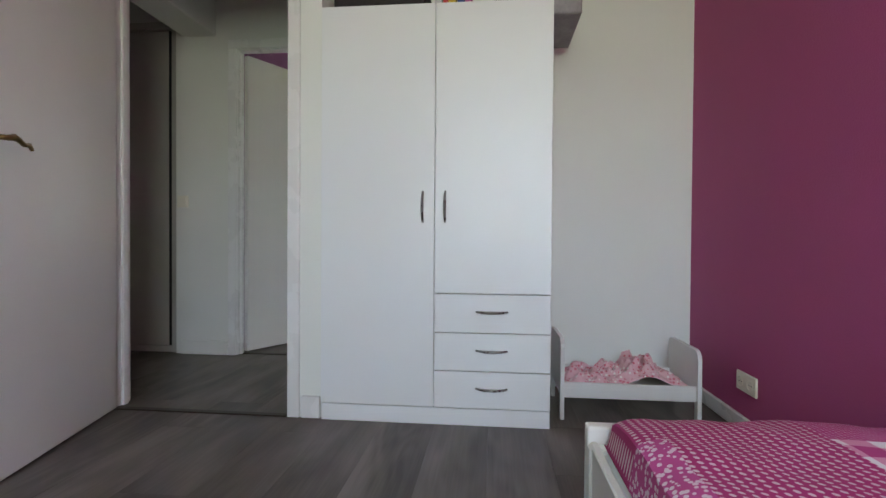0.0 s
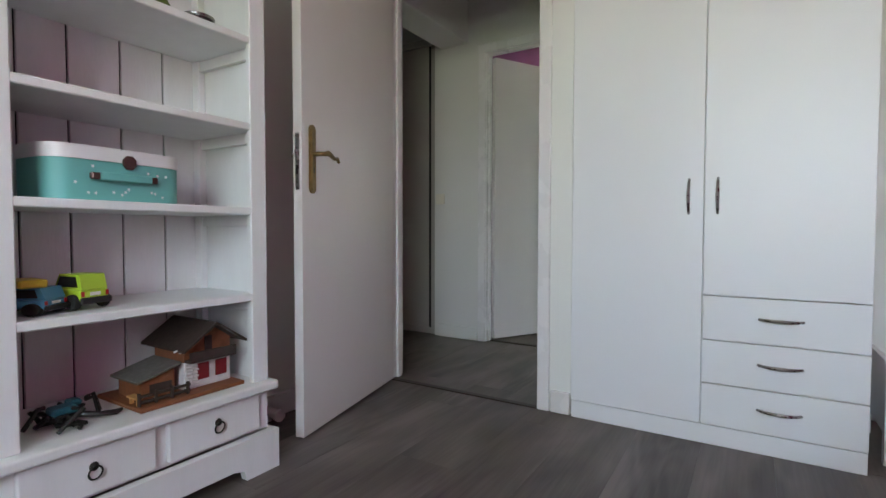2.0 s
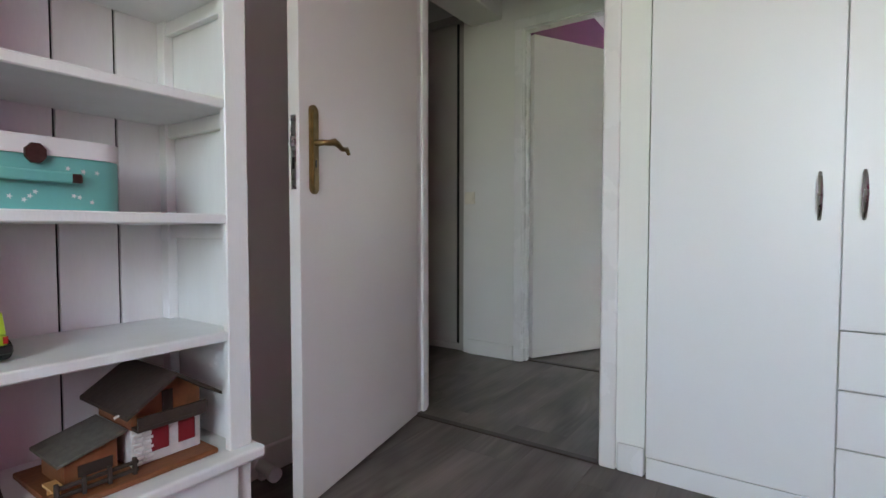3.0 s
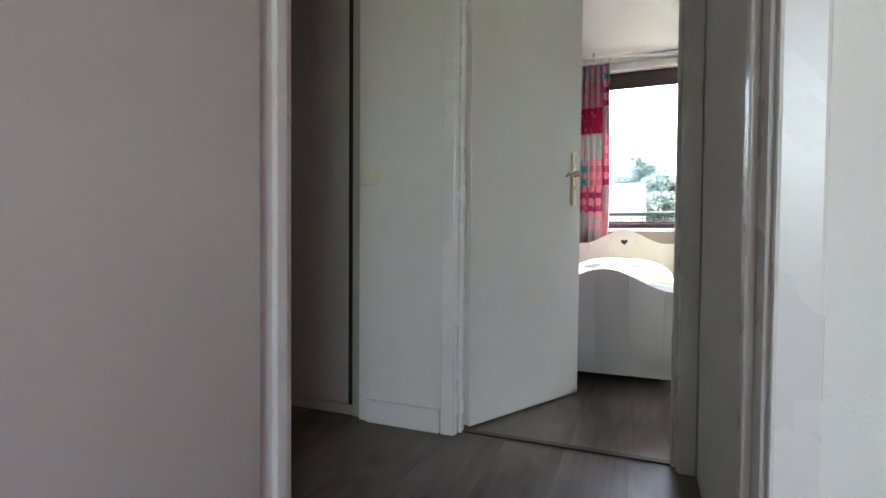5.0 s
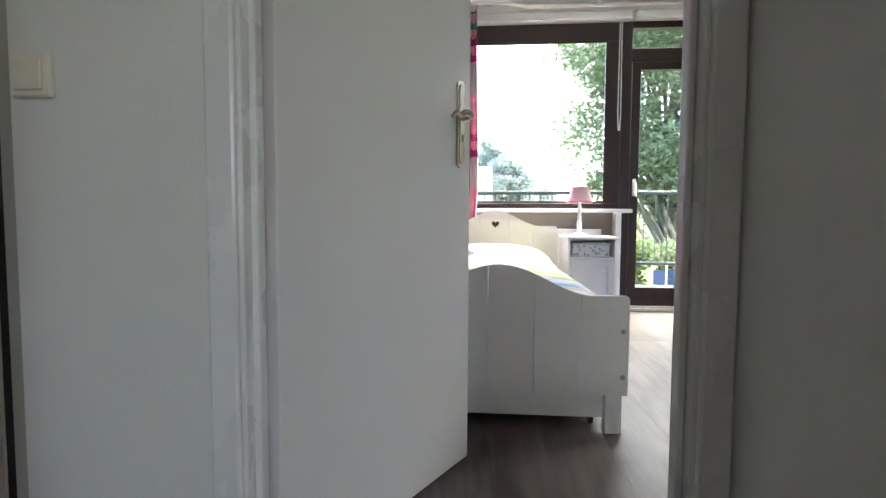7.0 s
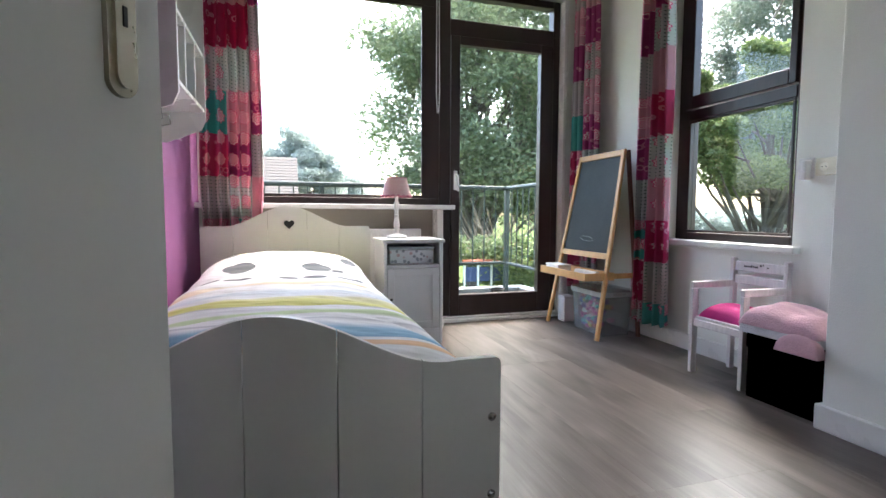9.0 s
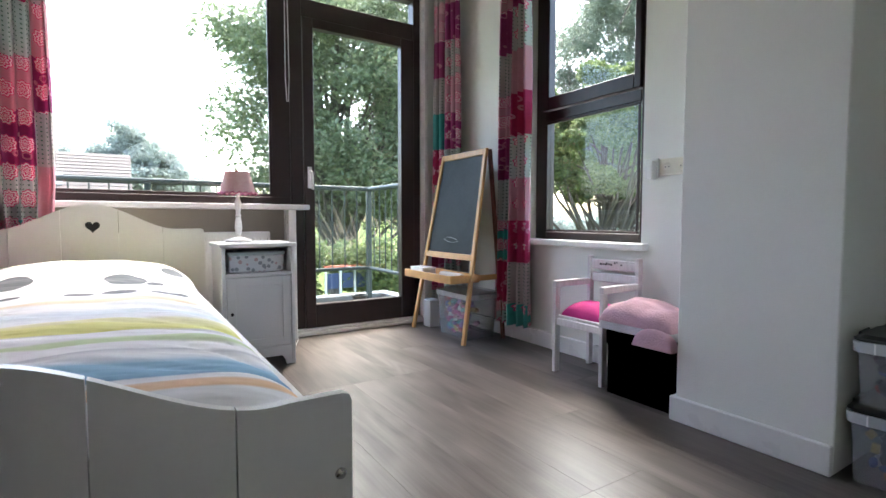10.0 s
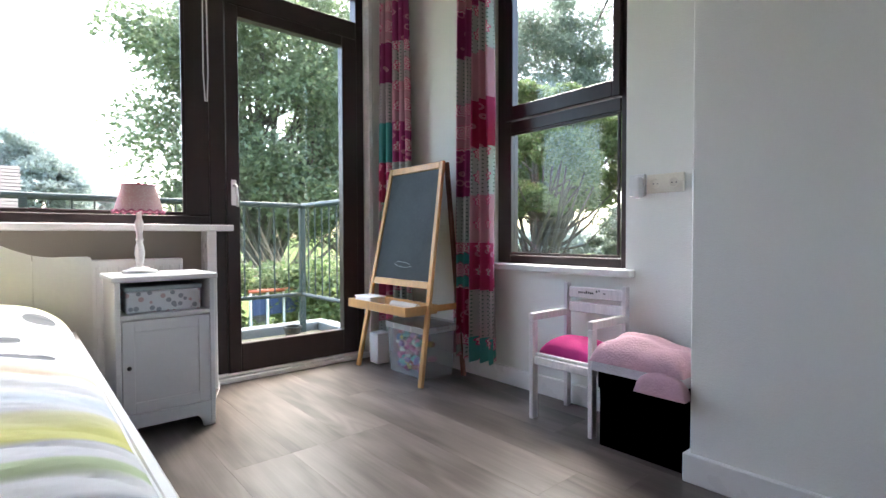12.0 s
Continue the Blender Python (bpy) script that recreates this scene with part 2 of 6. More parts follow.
UPX = Matrix(((1, 0, 0, 0), (0, 0, 1, 0), (0, 1, 0, 0), (0, 0, 0, 1)))  # u to x, v to z, thickness to y
UPY = Matrix(((0, 0, 1, 0), (1, 0, 0, 0), (0, 1, 0, 0), (0, 0, 0, 1)))  # u to y, v to z, thickness to x


def soft(x0, x1, y0, y1, z0, z1, power=4.0, nx=40, ny=40, lump=0.01, seed=0, sag=0.0):
    """A stuffed shape: a rounded, slightly lumpy block with a flat underside."""
    bm = bmesh.new()
    bmesh.ops.create_grid(bm, x_segments=nx, y_segments=ny, size=1.0)
    low = []
    for v in bm.verts:
        u, w = v.co.x, v.co.y
        e = max(0.0, 1 - abs(u) ** power) ** (1 / power) * max(0.0, 1 - abs(w) ** power) ** (1 / power)
        px, py = (x0 + x1) / 2 + u * (x1 - x0) / 2, (y0 + y1) / 2 + w * (y1 - y0) / 2
        n = noise.noise(Vector((px * 4 + seed, py * 4, seed))) + 0.5 * noise.noise(Vector((px * 11, py * 11 + seed, seed)))
        v.co = (px, py, z0 + (z1 - z0) * e + lump * n * min(1, e * 3) - sag * (1 - u * u) * (1 - w * w))
        v.co.z = max(v.co.z, z0)
    r = bmesh.ops.extrude_face_region(bm, geom=list(bm.faces))
    for g in r["geom"]:
        if isinstance(g, bmesh.types.BMVert):
            g.co.z = z0 - 0.004
    return bm

# ---- large structure ----
H1, H2, HH = 2.66, 2.72, 2.62
structure("wall_west", boxes((-2.03, -1.93, -1.8, 2.23, 0, H1)), WALL, "plain white painted bedroom wall behind the bookcase")
structure("wall_east_pink", boxes((1.045, 1.18, -1.8, 2.98, 0, H1)), PINK, "deep magenta pink painted bedroom wall")
structure("wall_south", boxes((-1.93, -0.45, -1.8, -1.7, 0, H1), (0.98, 1.045, -1.8, -1.7, 0, H1), (-0.45, 0.98, -1.8, -1.7, 0, 0.92), (-0.45, 0.98, -1.8, -1.7, 2.45, H1)), WALL, "white wall with the first bedroom's window opening")
structure("wall_door", boxes((-3.5, -1.87, 2.23, 2.33, 0, H1), (-0.94, -0.815, 2.23, 2.33, 0, H1), (-1.87, -0.94, 2.23, 2.33, 2.17, H1)), WALL, "white wall with the first bedroom's doorway")
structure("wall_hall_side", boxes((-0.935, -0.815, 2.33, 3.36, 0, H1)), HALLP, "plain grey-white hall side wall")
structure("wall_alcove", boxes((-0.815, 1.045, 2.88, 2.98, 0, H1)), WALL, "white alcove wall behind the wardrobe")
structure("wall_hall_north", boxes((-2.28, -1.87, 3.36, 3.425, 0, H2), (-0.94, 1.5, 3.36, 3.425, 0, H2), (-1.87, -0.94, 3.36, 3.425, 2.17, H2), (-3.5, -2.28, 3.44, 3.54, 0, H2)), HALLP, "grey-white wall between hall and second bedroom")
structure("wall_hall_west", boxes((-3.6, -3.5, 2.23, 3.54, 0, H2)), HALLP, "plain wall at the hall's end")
structure("wall_west_pink", boxes((-1.95, -1.85, 3.425, 7.2, 0, H2)), LILAC, "lilac pink painted wall beside the bed")
structure("wall_north", boxes((-1.85, -1.66, 7.05, 7.2, 0, H2), (-1.66, 0.86, 7.05, 7.2, 2.56, H2), (0.86, 1.12, 7.05, 7.2, 0, H2)), WALL, "white wall with a large window and a balcony door")
# The shade below the sill is put into this dark beige colour.
PARAPET = mat("shaded_parapet_paint", (0.30, 0.27, 0.23), 0.75, var=0.05, scale=3.0, bump=0.25, bscale=160, spec=0.25)
structure("parapet", boxes((-1.66, -0.16, 7.05, 7.2, 0, 0.90)), PARAPET, "wall below the window sill, darkened to beige to stand for shade")
structure("wall_east", boxes((1.12, 1.31, 4.755, 5.21, 0, H2), (1.12, 1.31, 6.08, 7.2, 0, H2), (1.12, 1.31, 5.21, 6.08, 0, 0.68), (1.12, 1.31, 5.21, 6.08, 2.46, H2)), WALL, "white wall with a tall window")
structure("pillar", boxes((0.735, 1.40, 4.22, 4.755, 0, H2), bev=0.004), WALL, "white plastered chimney pillar")
structure("wall_alcove_east", boxes((1.40, 1.5, 3.425, 4.755, 0, H2)), HALLP, "plain white alcove wall behind the crates")
structure("ceiling_bedroom_one", boxes((-2.03, 1.18, -1.8, 2.98, H1, H1 + 0.1)), CEIL, "plain white ceiling")
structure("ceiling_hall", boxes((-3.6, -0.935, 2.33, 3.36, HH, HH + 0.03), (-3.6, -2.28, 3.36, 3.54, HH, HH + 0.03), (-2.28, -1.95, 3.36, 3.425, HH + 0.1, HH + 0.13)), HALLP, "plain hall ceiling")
structure("ceiling_bedroom_two", boxes((-1.95, 1.5, 3.36, 7.2, H2, H2 + 0.1)), CEIL, "plain white ceiling")
structure("ceiling_beam", boxes((-2.22, -1.98, 2.33, 3.36, 2.24, HH), bev=0.006), HALLP, "boxed-in beam along the hall ceiling")
structure("floor_base", boxes((-3.6, 1.5, -1.8, 7.2, -0.2, -0.012)), SUBFLOOR, "floor slab under the laminate")

# skirting boards
SK = 0.10


def skirting(*dims, label="white painted skirting board"):
    return structure("baseboard", boxes(*dims, bev=0.004), TRIM, label)


skirting((1.102, 1.12, 4.773, 7.05, 0, SK))
skirting((0.717, 0.735, 4.22, 4.773, 0, SK), (0.735, 1.102, 4.755, 4.773, 0, SK))
skirting((1.382, 1.40, 3.443, 4.22, 0, SK))
structure("baseboard", boxes((-2.24, -1.89, 3.342, 3.36, 0, SK), bev=0.004), HALLP, "grey-white painted hall skirting board")
skirting((-0.905, -0.815, 2.212, 2.23, 0, SK))
skirting((-1.93, -1.912, -1.7, 0.40, 0, SK), (-1.93, -1.912, 1.21, 2.21, 0, SK))
skirting((1.027, 1.045, -1.7, 2.88, 0, 0.07))
skirting((0.25, 1.027, 2.862, 2.88, 0, SK))
skirting((-0.90, 1.38, 3.425, 3.443, 0, SK))


def door_frame(name, y0, y1, x0, x1, label):
    """A white timber lining with architraves on both faces; x0, x1: the clear opening."""
    top = thing(name, label, "door frame", kind="structure")
    for s, x in ((-1, x0), (1, x1)):
        a, b = sorted((x, x + s * 0.034))
        part("jamb", boxes((a, b, y0 - 0.004, y1 + 0.004, 0, 2.166), bev=0.003), TRIM, top)
        for y, d in ((y0, -1), (y1, 1)):
            ya, yb = sorted((y + d * 0.004, y + d * 0.020))
            bm = boxes((a + s * 0.006 if s > 0 else x - 0.064, x + 0.064 if s > 0 else b - 0.006, ya, yb, 0, 2.16), bev=0.006, seg=2)
            part("architrave", bm, TRIM, top)
        st = boxes((min(x, x - s * 0.014), max(x, x - s * 0.014), (y0 + y1) / 2 - 0.005, (y0 + y1) / 2 + 0.03, 0, 2.13), bev=0.003)
        part("door_stop", st, TRIM, top)
    part("head", boxes((x0, x1, y0 - 0.004, y1 + 0.004, 2.134, 2.166), bev=0.003), TRIM, top)
    for y, d in ((y0, -1), (y1, 1)):
        ya, yb = sorted((y + d * 0.004, y + d * 0.022))
        part("architrave", boxes((x0 - 0.066, x1 + 0.066, ya, yb, 2.14, 2.205), bev=0.006, seg=2), TRIM, top)
    return top


door_frame("door_frame_1", 2.23, 2.33, -1.835, -0.975, "white gloss painted timber door frame")
door_frame("door_frame_2", 3.36, 3.425, -1.82, -1.0, "white gloss painted timber door frame")
structure("threshold_1", boxes((-1.835, -0.975, 2.215, 2.25, -0.012, 0.006), bev=0.003), THRESH, "dark bronze floor joint strip under the door")
structure("threshold_2", boxes((-1.82, -1.0, 3.40, 3.435, -0.012, 0.006), bev=0.003), THRESH, "dark bronze floor joint strip under the door")


def handle_set(door, at, side, metal, lever_dir):
    """A long back plate and a curled lever on one face. at: x along the door, z; side: y of the face and its direction."""
    (ax, az), (fy, d) = at, side
    out = [(ax + 0.021 * math.cos(a) * (1.0), az - 0.02 + (0.115 if math.sin(a) > 0 else -0.115) + 0.021 * math.sin(a)) for a in [2 * math.pi * k / 24 for k in range(24)]]
    plate = part("handle_plate", panel([(u, v) for u, v in out], [], d * 0.007, Matrix.Translation((0, fy, 0)) @ UPX), metal, door)
    inner = [(ax + (u - ax) * 0.62, az - 0.02 + (v - az + 0.02) * 0.92) for u, v in out]
    part("plate_relief", panel(inner, [], d * 0.004, Matrix.Translation((0, fy + d * 0.007, 0)) @ UPX), metal, plate)
    L = lever_dir
    pts = [(ax, fy + d * 0.004, az), (ax, fy + d * 0.04, az), (ax + L * 0.012, fy + d * 0.052, az), (ax + L * 0.035, fy + d * 0.054, az + 0.006), (ax + L * 0.055, fy + d * 0.054, az + 0.002), (ax + L * 0.08, fy + d * 0.054, az - 0.010), (ax + L * 0.105, fy + d * 0.054, az - 0.006), (ax + L * 0.122, fy + d * 0.052, az - 0.020)]
    part("lever", tube(pts, [0.011, 0.009, 0.0095, 0.012, 0.010, 0.0075, 0.008, 0.006], 10), metal, plate, smooth=True)
    part("keyhole", boxes((ax - 0.003, ax + 0.003, min(fy + d * 0.011, fy + d * 0.0125), max(fy + d * 0.011, fy + d * 0.0125), az - 0.075, az - 0.052)), IRON, plate)


def room_door(name, hinge, free, width, metal, label):
    """A flush door leaf open from its hinge towards free; along its own x from the hinge, its thickness in y."""
    ang = math.atan2(free[1] - hinge[1], free[0] - hinge[0])
    d = thing(name, label, "door", Matrix.Translation((hinge[0], hinge[1], 0)) @ Matrix.Rotation(ang, 4, "Z"), kind="structure")
    part("leaf", boxes((0, width, -0.02, 0.02, 0.012, 2.128), bev=0.002), DOORP, d)
    for s in (-1, 1):
        handle_set(d, (width - 0.066, 1.132), (s * 0.02, s), metal, -1)
    lp = part("lock_plate", boxes((width + 0.0003, width + 0.0025, -0.009, 0.009, 0.987, 1.207), bev=0.001), CHROME, d, "steel lock face plate")
    part("latch", boxes((width + 0.002, width + 0.012, -0.006, 0.006, 1.112, 1.142), bev=0.002), CHROME, lp)
    part("bolt_slot", boxes((width + 0.0025, width + 0.0032, -0.004, 0.004, 1.047, 1.082)), IRON, lp)
    return d


room_door("door_1", (-1.826, 2.208), (-1.632, 1.388), 0.846, BRASS, "open off-white flush door with an antique brass handle")
room_door("door_2", (-1.806, 3.446), (-1.437, 4.115), 0.765, SATIN, "half open off-white flush door with a pale metal handle")

# cupboard doors in the hall
for x0, x1 in ((-3.49, -2.992), (-2.970, -2.354)):
    c = thing("cupboard_door", "plain grey hall cupboard door, closed", "cupboard door", group="hall cupboard doors", kind="structure")
    part("leaf", boxes((x0, x1, 3.385, 3.415, 0.05, 2.30), bev=0.003), DARKDOOR, c)
# Black board and strips stand in for the shade inside the door gaps.
structure("cupboard_gap_shade", boxes((-3.49, -2.33, 3.425, 3.436, 0.05, 2.3), (-2.354, -2.33, 3.389, 3.425, 0.05, 2.3), (-2.992, -2.970, 3.389, 3.425, 0.05, 2.3)), RUBBER, "black board and strips standing for shade in the hall cupboard gaps")
structure("cupboard_frame", boxes((-2.33, -2.285, 3.381, 3.44, 0, 2.34), (-3.5, -2.33, 3.39, 3.44, 0.0, 0.045), (-3.5, -2.33, 3.37, 3.44, 2.31, 2.36), bev=0.003), DARKDOOR, "grey painted frame of the hall cupboard")
sw = thing("light_switch", "square cream light switch on the hall wall", "light switch")
part("frame", boxes((-2.265, -2.185, 3.345, 3.36, 1.04, 1.122), bev=0.003), PLASTIC, sw)
part("rocker", boxes((-2.253, -2.197, 3.338, 3.345, 1.052, 1.110), bev=0.002), PLASTIC, sw)

# windows of the second bedroom


def pane(x0, x1, y0, y1, z0, z1, parent):
    p = part("pane", boxes((x0, x1, y0, y1, z0, z1)), GLASS, parent)
    p.visible_shadow = False
    return p


w1 = thing("window_1", "large fixed window in a dark stained timber frame", "window", kind="structure")
part("window_frame", boxes((-1.66, -0.16, 7.06, 7.13, 0.905, 0.965), (-1.66, -0.16, 7.06, 7.13, 2.40, 2.555), (-1.66, -1.60, 7.06, 7.13, 0.965, 2.40), (-0.285, -0.16, 7.06, 7.13, 0.965, 2.40), bev=0.004), DARKWOOD, w1)
part("glazing_bead", boxes((-1.6, -0.285, 7.045, 7.06, 0.965, 0.985), (-1.6, -0.285, 7.045, 7.06, 2.38, 2.40), (-0.305, -0.285, 7.045, 7.06, 0.985, 2.38), bev=0.003), DARKWOOD, w1)
pane(-1.60, -0.285, 7.09, 7.096, 0.965, 2.40, w1)
part("window_sill", boxes((-1.85, -0.088, 6.875, 7.045, 0.878, 0.912), bev=0.005, seg=2), TRIM, w1, "white painted sill board over the radiator")

bd = thing("door_3", "closed glazed balcony door in a dark timber frame", "door", kind="structure")
part("door_frame", boxes((-0.16, -0.075, 7.05, 7.13, 0.0, 2.555), (0.80, 0.86, 7.05, 7.13, 0, 2.555), (-0.075, 0.80, 7.05, 7.13, 2.50, 2.555), (-0.075, 0.80, 7.05, 7.13, 2.205, 2.325), (-0.075, 0.80, 7.05, 7.13, 0, 0.03), bev=0.004), DARKWOOD, bd)
lf = part("leaf", boxes((-0.072, 0.0, 7.035, 7.095, 0.035, 2.20), (0.685, 0.797, 7.035, 7.095, 0.035, 2.20), (0.0, 0.685, 7.035, 7.095, 0.035, 0.21), (0.0, 0.685, 7.035, 7.095, 2.135, 2.20), bev=0.004), DARKWOOD, bd)
pane(0.0, 0.685, 7.065, 7.071, 0.21, 2.135, lf)
pane(-0.075, 0.80, 7.09, 7.096, 2.325, 2.50, bd)
hp = part("handle_plate", boxes((-0.052, -0.022, 7.026, 7.035, 1.03, 1.18), bev=0.003), WPLASTIC, bd, "white balcony door handle")
part("handle", tube([(-0.037, 7.03, 1.145), (-0.037, 6.995, 1.145), (-0.035, 6.985, 1.135), (-0.03, 6.985, 1.02)], [0.008, 0.008, 0.009, 0.007], 10), WPLASTIC, hp, smooth=True)
structure("threshold_3", boxes((-0.16, 0.86, 6.985, 7.05, 0, 0.028), (-0.16, 0.86, 7.0, 7.05, 0.028, 0.045), bev=0.005), TRIM, "white painted sill strip below the balcony door")

w2 = thing("window_2", "tall timber window with a tilting upper sash", "window", kind="structure")
part("window_frame", boxes((1.19, 1.26, 5.215, 5.275, 0.685, 2.455), (1.19, 1.26, 5.975, 6.075, 0.685, 2.455), (1.19, 1.26, 5.275, 5.975, 0.685, 0.735), (1.19, 1.26, 5.275, 5.975, 2.405, 2.455), (1.185, 1.26, 5.275, 5.975, 1.44, 1.505), bev=0.004), DARKWOOD, w2)
part("glazing_bead", boxes((1.178, 1.19, 5.275, 5.975, 0.737, 0.752), (1.178, 1.19, 5.275, 5.975, 1.424, 1.439), (1.178, 1.19, 5.275, 5.29, 0.752, 1.424), (1.178, 1.19, 5.96, 5.975, 0.752, 1.424), bev=0.003), DARKWOOD, w2)
pane(1.22, 1.226, 5.275, 5.975, 0.735, 1.44, w2)
sash = part("upper_sash", boxes((1.165, 1.215, 5.27, 5.31, 1.51, 2.40), (1.165, 1.215, 5.94, 6.0, 1.51, 2.40), (1.165, 1.215, 5.31, 5.94, 1.51, 1.59), (1.165, 1.215, 5.31, 5.94, 2.345, 2.40), bev=0.004), DARKWOOD, w2)
pane(1.19, 1.196, 5.31, 5.94, 1.59, 2.345, sash)
stay = part("stay", tube([(1.162, 5.30, 2.02), (1.145, 5.315, 1.98), (1.13, 5.36, 1.88), (1.125, 5.375, 1.855)], [0.009, 0.008, 0.006, 0.007], 8), CHROME, sash, "grey metal window stay", smooth=True)
part("stay_plate", boxes((1.155, 1.165, 5.285, 5.315, 1.99, 2.07), bev=0.003), CHROME, stay)
part("window_sill", boxes((1.07, 1.188, 5.165, 6.10, 0.655, 0.69), bev=0.006, seg=2), TRIM, w2, "white painted window sill board")

# the window behind the first standpoint
w0 = thing("window_3", "white framed bedroom window", "window", kind="structure")
part("window_frame", boxes((-0.45, 0.98, -1.79, -1.73, 0.92, 0.98), (-0.45, 0.98, -1.79, -1.73, 2.39, 2.45), (-0.45, -0.39, -1.79, -1.73, 0.98, 2.39), (0.92, 0.98, -1.79, -1.73, 0.98, 2.39), bev=0.004), TRIM, w0)
pane(-0.39, 0.92, -1.76, -1.754, 0.98, 2.39, w0)

# parapet cladding, blind housing, corner strip
structure("parapet_end", boxes((-0.215, -0.165, 6.93, 7.05, 0, 0.878), bev=0.004), TRIM, "white upright board under the sill's end")
bl = thing("roller_blind", "rolled-up white blind with a bead cord", "blind")
part("casing", boxes((-1.64, -0.10, 6.97, 7.045, 2.555, 2.63), bev=0.012, seg=2), WPLASTIC, bl)
part("casing", boxes((-0.06, 0.90, 6.97, 7.045, 2.555, 2.63), bev=0.012, seg=2), WPLASTIC, bl)
part("cord", tube([(-0.20, 7.0, 2.56), (-0.205, 6.99, 1.75), (-0.197, 6.99, 1.60), (-0.187, 6.99, 1.60), (-0.180, 6.99, 1.75), (-0.185, 7.0, 2.56)], 0.0035, 6), WPLASTIC, bl)
structure("corner_strip", boxes((0.865, 0.90, 6.99, 7.05, 0, 2.55), bev=0.004), TRIM, "white cover strip beside the balcony door")
structure("cornice", boxes((-1.85, 1.12, 7.02, 7.05, 2.64, H2), bev=0.01), TRIM, "white trim at the ceiling edge")

# ---- first bedroom ----


def bow_handle(name, at, length, axis, d, parent, reach=0.028):
    """A bowed metal grip. axis: 'x' or 'z' along it; d: the way it stands off in y."""
    pts, rad = [], []
    for i in range(11):
        s = i / 10 * 2 - 1
        off = d * reach * (1 - abs(s) ** 2.6)
        p = [at[0], at[1] + off, at[2]]
        p[0 if axis == "x" else 2] += s * length / 2
        pts.append(p)
        rad.append(0.0048 + 0.0022 * (1 - abs(s)))
    return part(name, tube(pts, rad, 8), CHROME, parent, smooth=True)


def wardrobe():
    x0, x1, yf, yb, top = -0.806, 0.215, 2.203, 2.78, 1.855
    w = thing("wardrobe", "tall white two-door wardrobe with three drawers", "wardrobe", pose(0, 0, 0))
    part("body", boxes((x0, x0 + 0.018, yf + 0.02, yb, 0.0, top), (x1 - 0.018, x1, yf + 0.02, yb, 0, top), (x0 + 0.018, x1 - 0.018, yf + 0.02, yb, top - 0.018, top), (x0 + 0.018, x1 - 0.018, yb - 0.01, yb, 0.0, top - 0.018), (x0 + 0.018, x1 - 0.018, yf + 0.02, yb - 0.01, 0.075, 0.093), (-0.301, -0.283, yf + 0.02, yb - 0.01, 0.093, top - 0.018), bev=0.001), MELA, w)
    part("plinth", boxes((x0 + 0.001, x1 - 0.001, yf + 0.006, yf + 0.02, 0, 0.074), bev=0.001), MELA, w)
    d = part("door", boxes((x0, -0.2940, yf, yf + 0.018, 0.079, top - 0.002), bev=0.0015), MELA, w)
    bow_handle("handle", (-0.345, yf - 0.0005, 0.963), 0.135, "z", -1, d)
    d = part("door", boxes((-0.2900, x1, yf, yf + 0.018, 0.583, top - 0.002), bev=0.0015), MELA, w)
    bow_handle("handle", (-0.246, yf - 0.0005, 0.963), 0.135, "z", -1, d)
    for z0, z1 in ((0.412, 0.579), (0.243, 0.408), (0.079, 0.239)):
        r = part("drawer", boxes((-0.2900, x1, yf, yf + 0.018, z0, z1), bev=0.0015), MELA, w)
        bow_handle("handle", (-0.038, yf - 0.0005, (z0 + z1) / 2 + 0.008), 0.135, "x", -1, r)


wardrobe()
GREYBOX = mat("grey_patterned_cardboard", (0.30, 0.29, 0.30), 0.6, var=0.35, scale=9)
bxo = thing("storage_box", "flat grey patterned storage box overhanging the wardrobe top", "box", pose(0.16, 2.58, 1.8555))
part("body", boxes((-0.2, 0.20, -0.22, 0.2, 0, 0.10), bev=0.006), GREYBOX, bxo)
part("lid", boxes((-0.206, 0.206, -0.226, 0.206, 0.085, 0.125), bev=0.006), WPLASTIC, bxo)
for i, (x, w, h, c) in enumerate(((-0.30, 0.03, 0.22, (0.6, 0.6, 0.6)), (-0.265, 0.025, 0.24, (0.5, 0.05, 0.05)), (-0.235, 0.035, 0.20, (0.6, 0.42, 0.05)), (-0.195, 0.03, 0.23, (0.05, 0.1, 0.35)), (-0.16, 0.03, 0.21, (0.5, 0.1, 0.3)))):
    b = thing("book", "upright book with a coloured spine on the wardrobe", "book", pose(x, 2.36, 1.8555), group="books on the wardrobe")
    part("cover", boxes((-w / 2, w / 2, 0, 0.16, 0, h), bev=0.002), mat("book_cloth", c, 0.6), b)
    part("pages", boxes((-w / 2 + 0.003, w / 2 - 0.003, 0.004, 0.163, 0.004, h + 0.002)), WPLASTIC, b)
bk = thing("basket", "dark storage basket on top of the wardrobe", "basket", pose(-0.56, 2.50, 1.8555))
part("body", boxes((-0.24, 0.2, -0.16, 0.16, 0, 0.2), bev=0.02, seg=2), mat("dark_woven_fibre", (0.03, 0.025, 0.025), 0.8, var=0.4, scale=50, bump=0.8, bscale=90), bk)


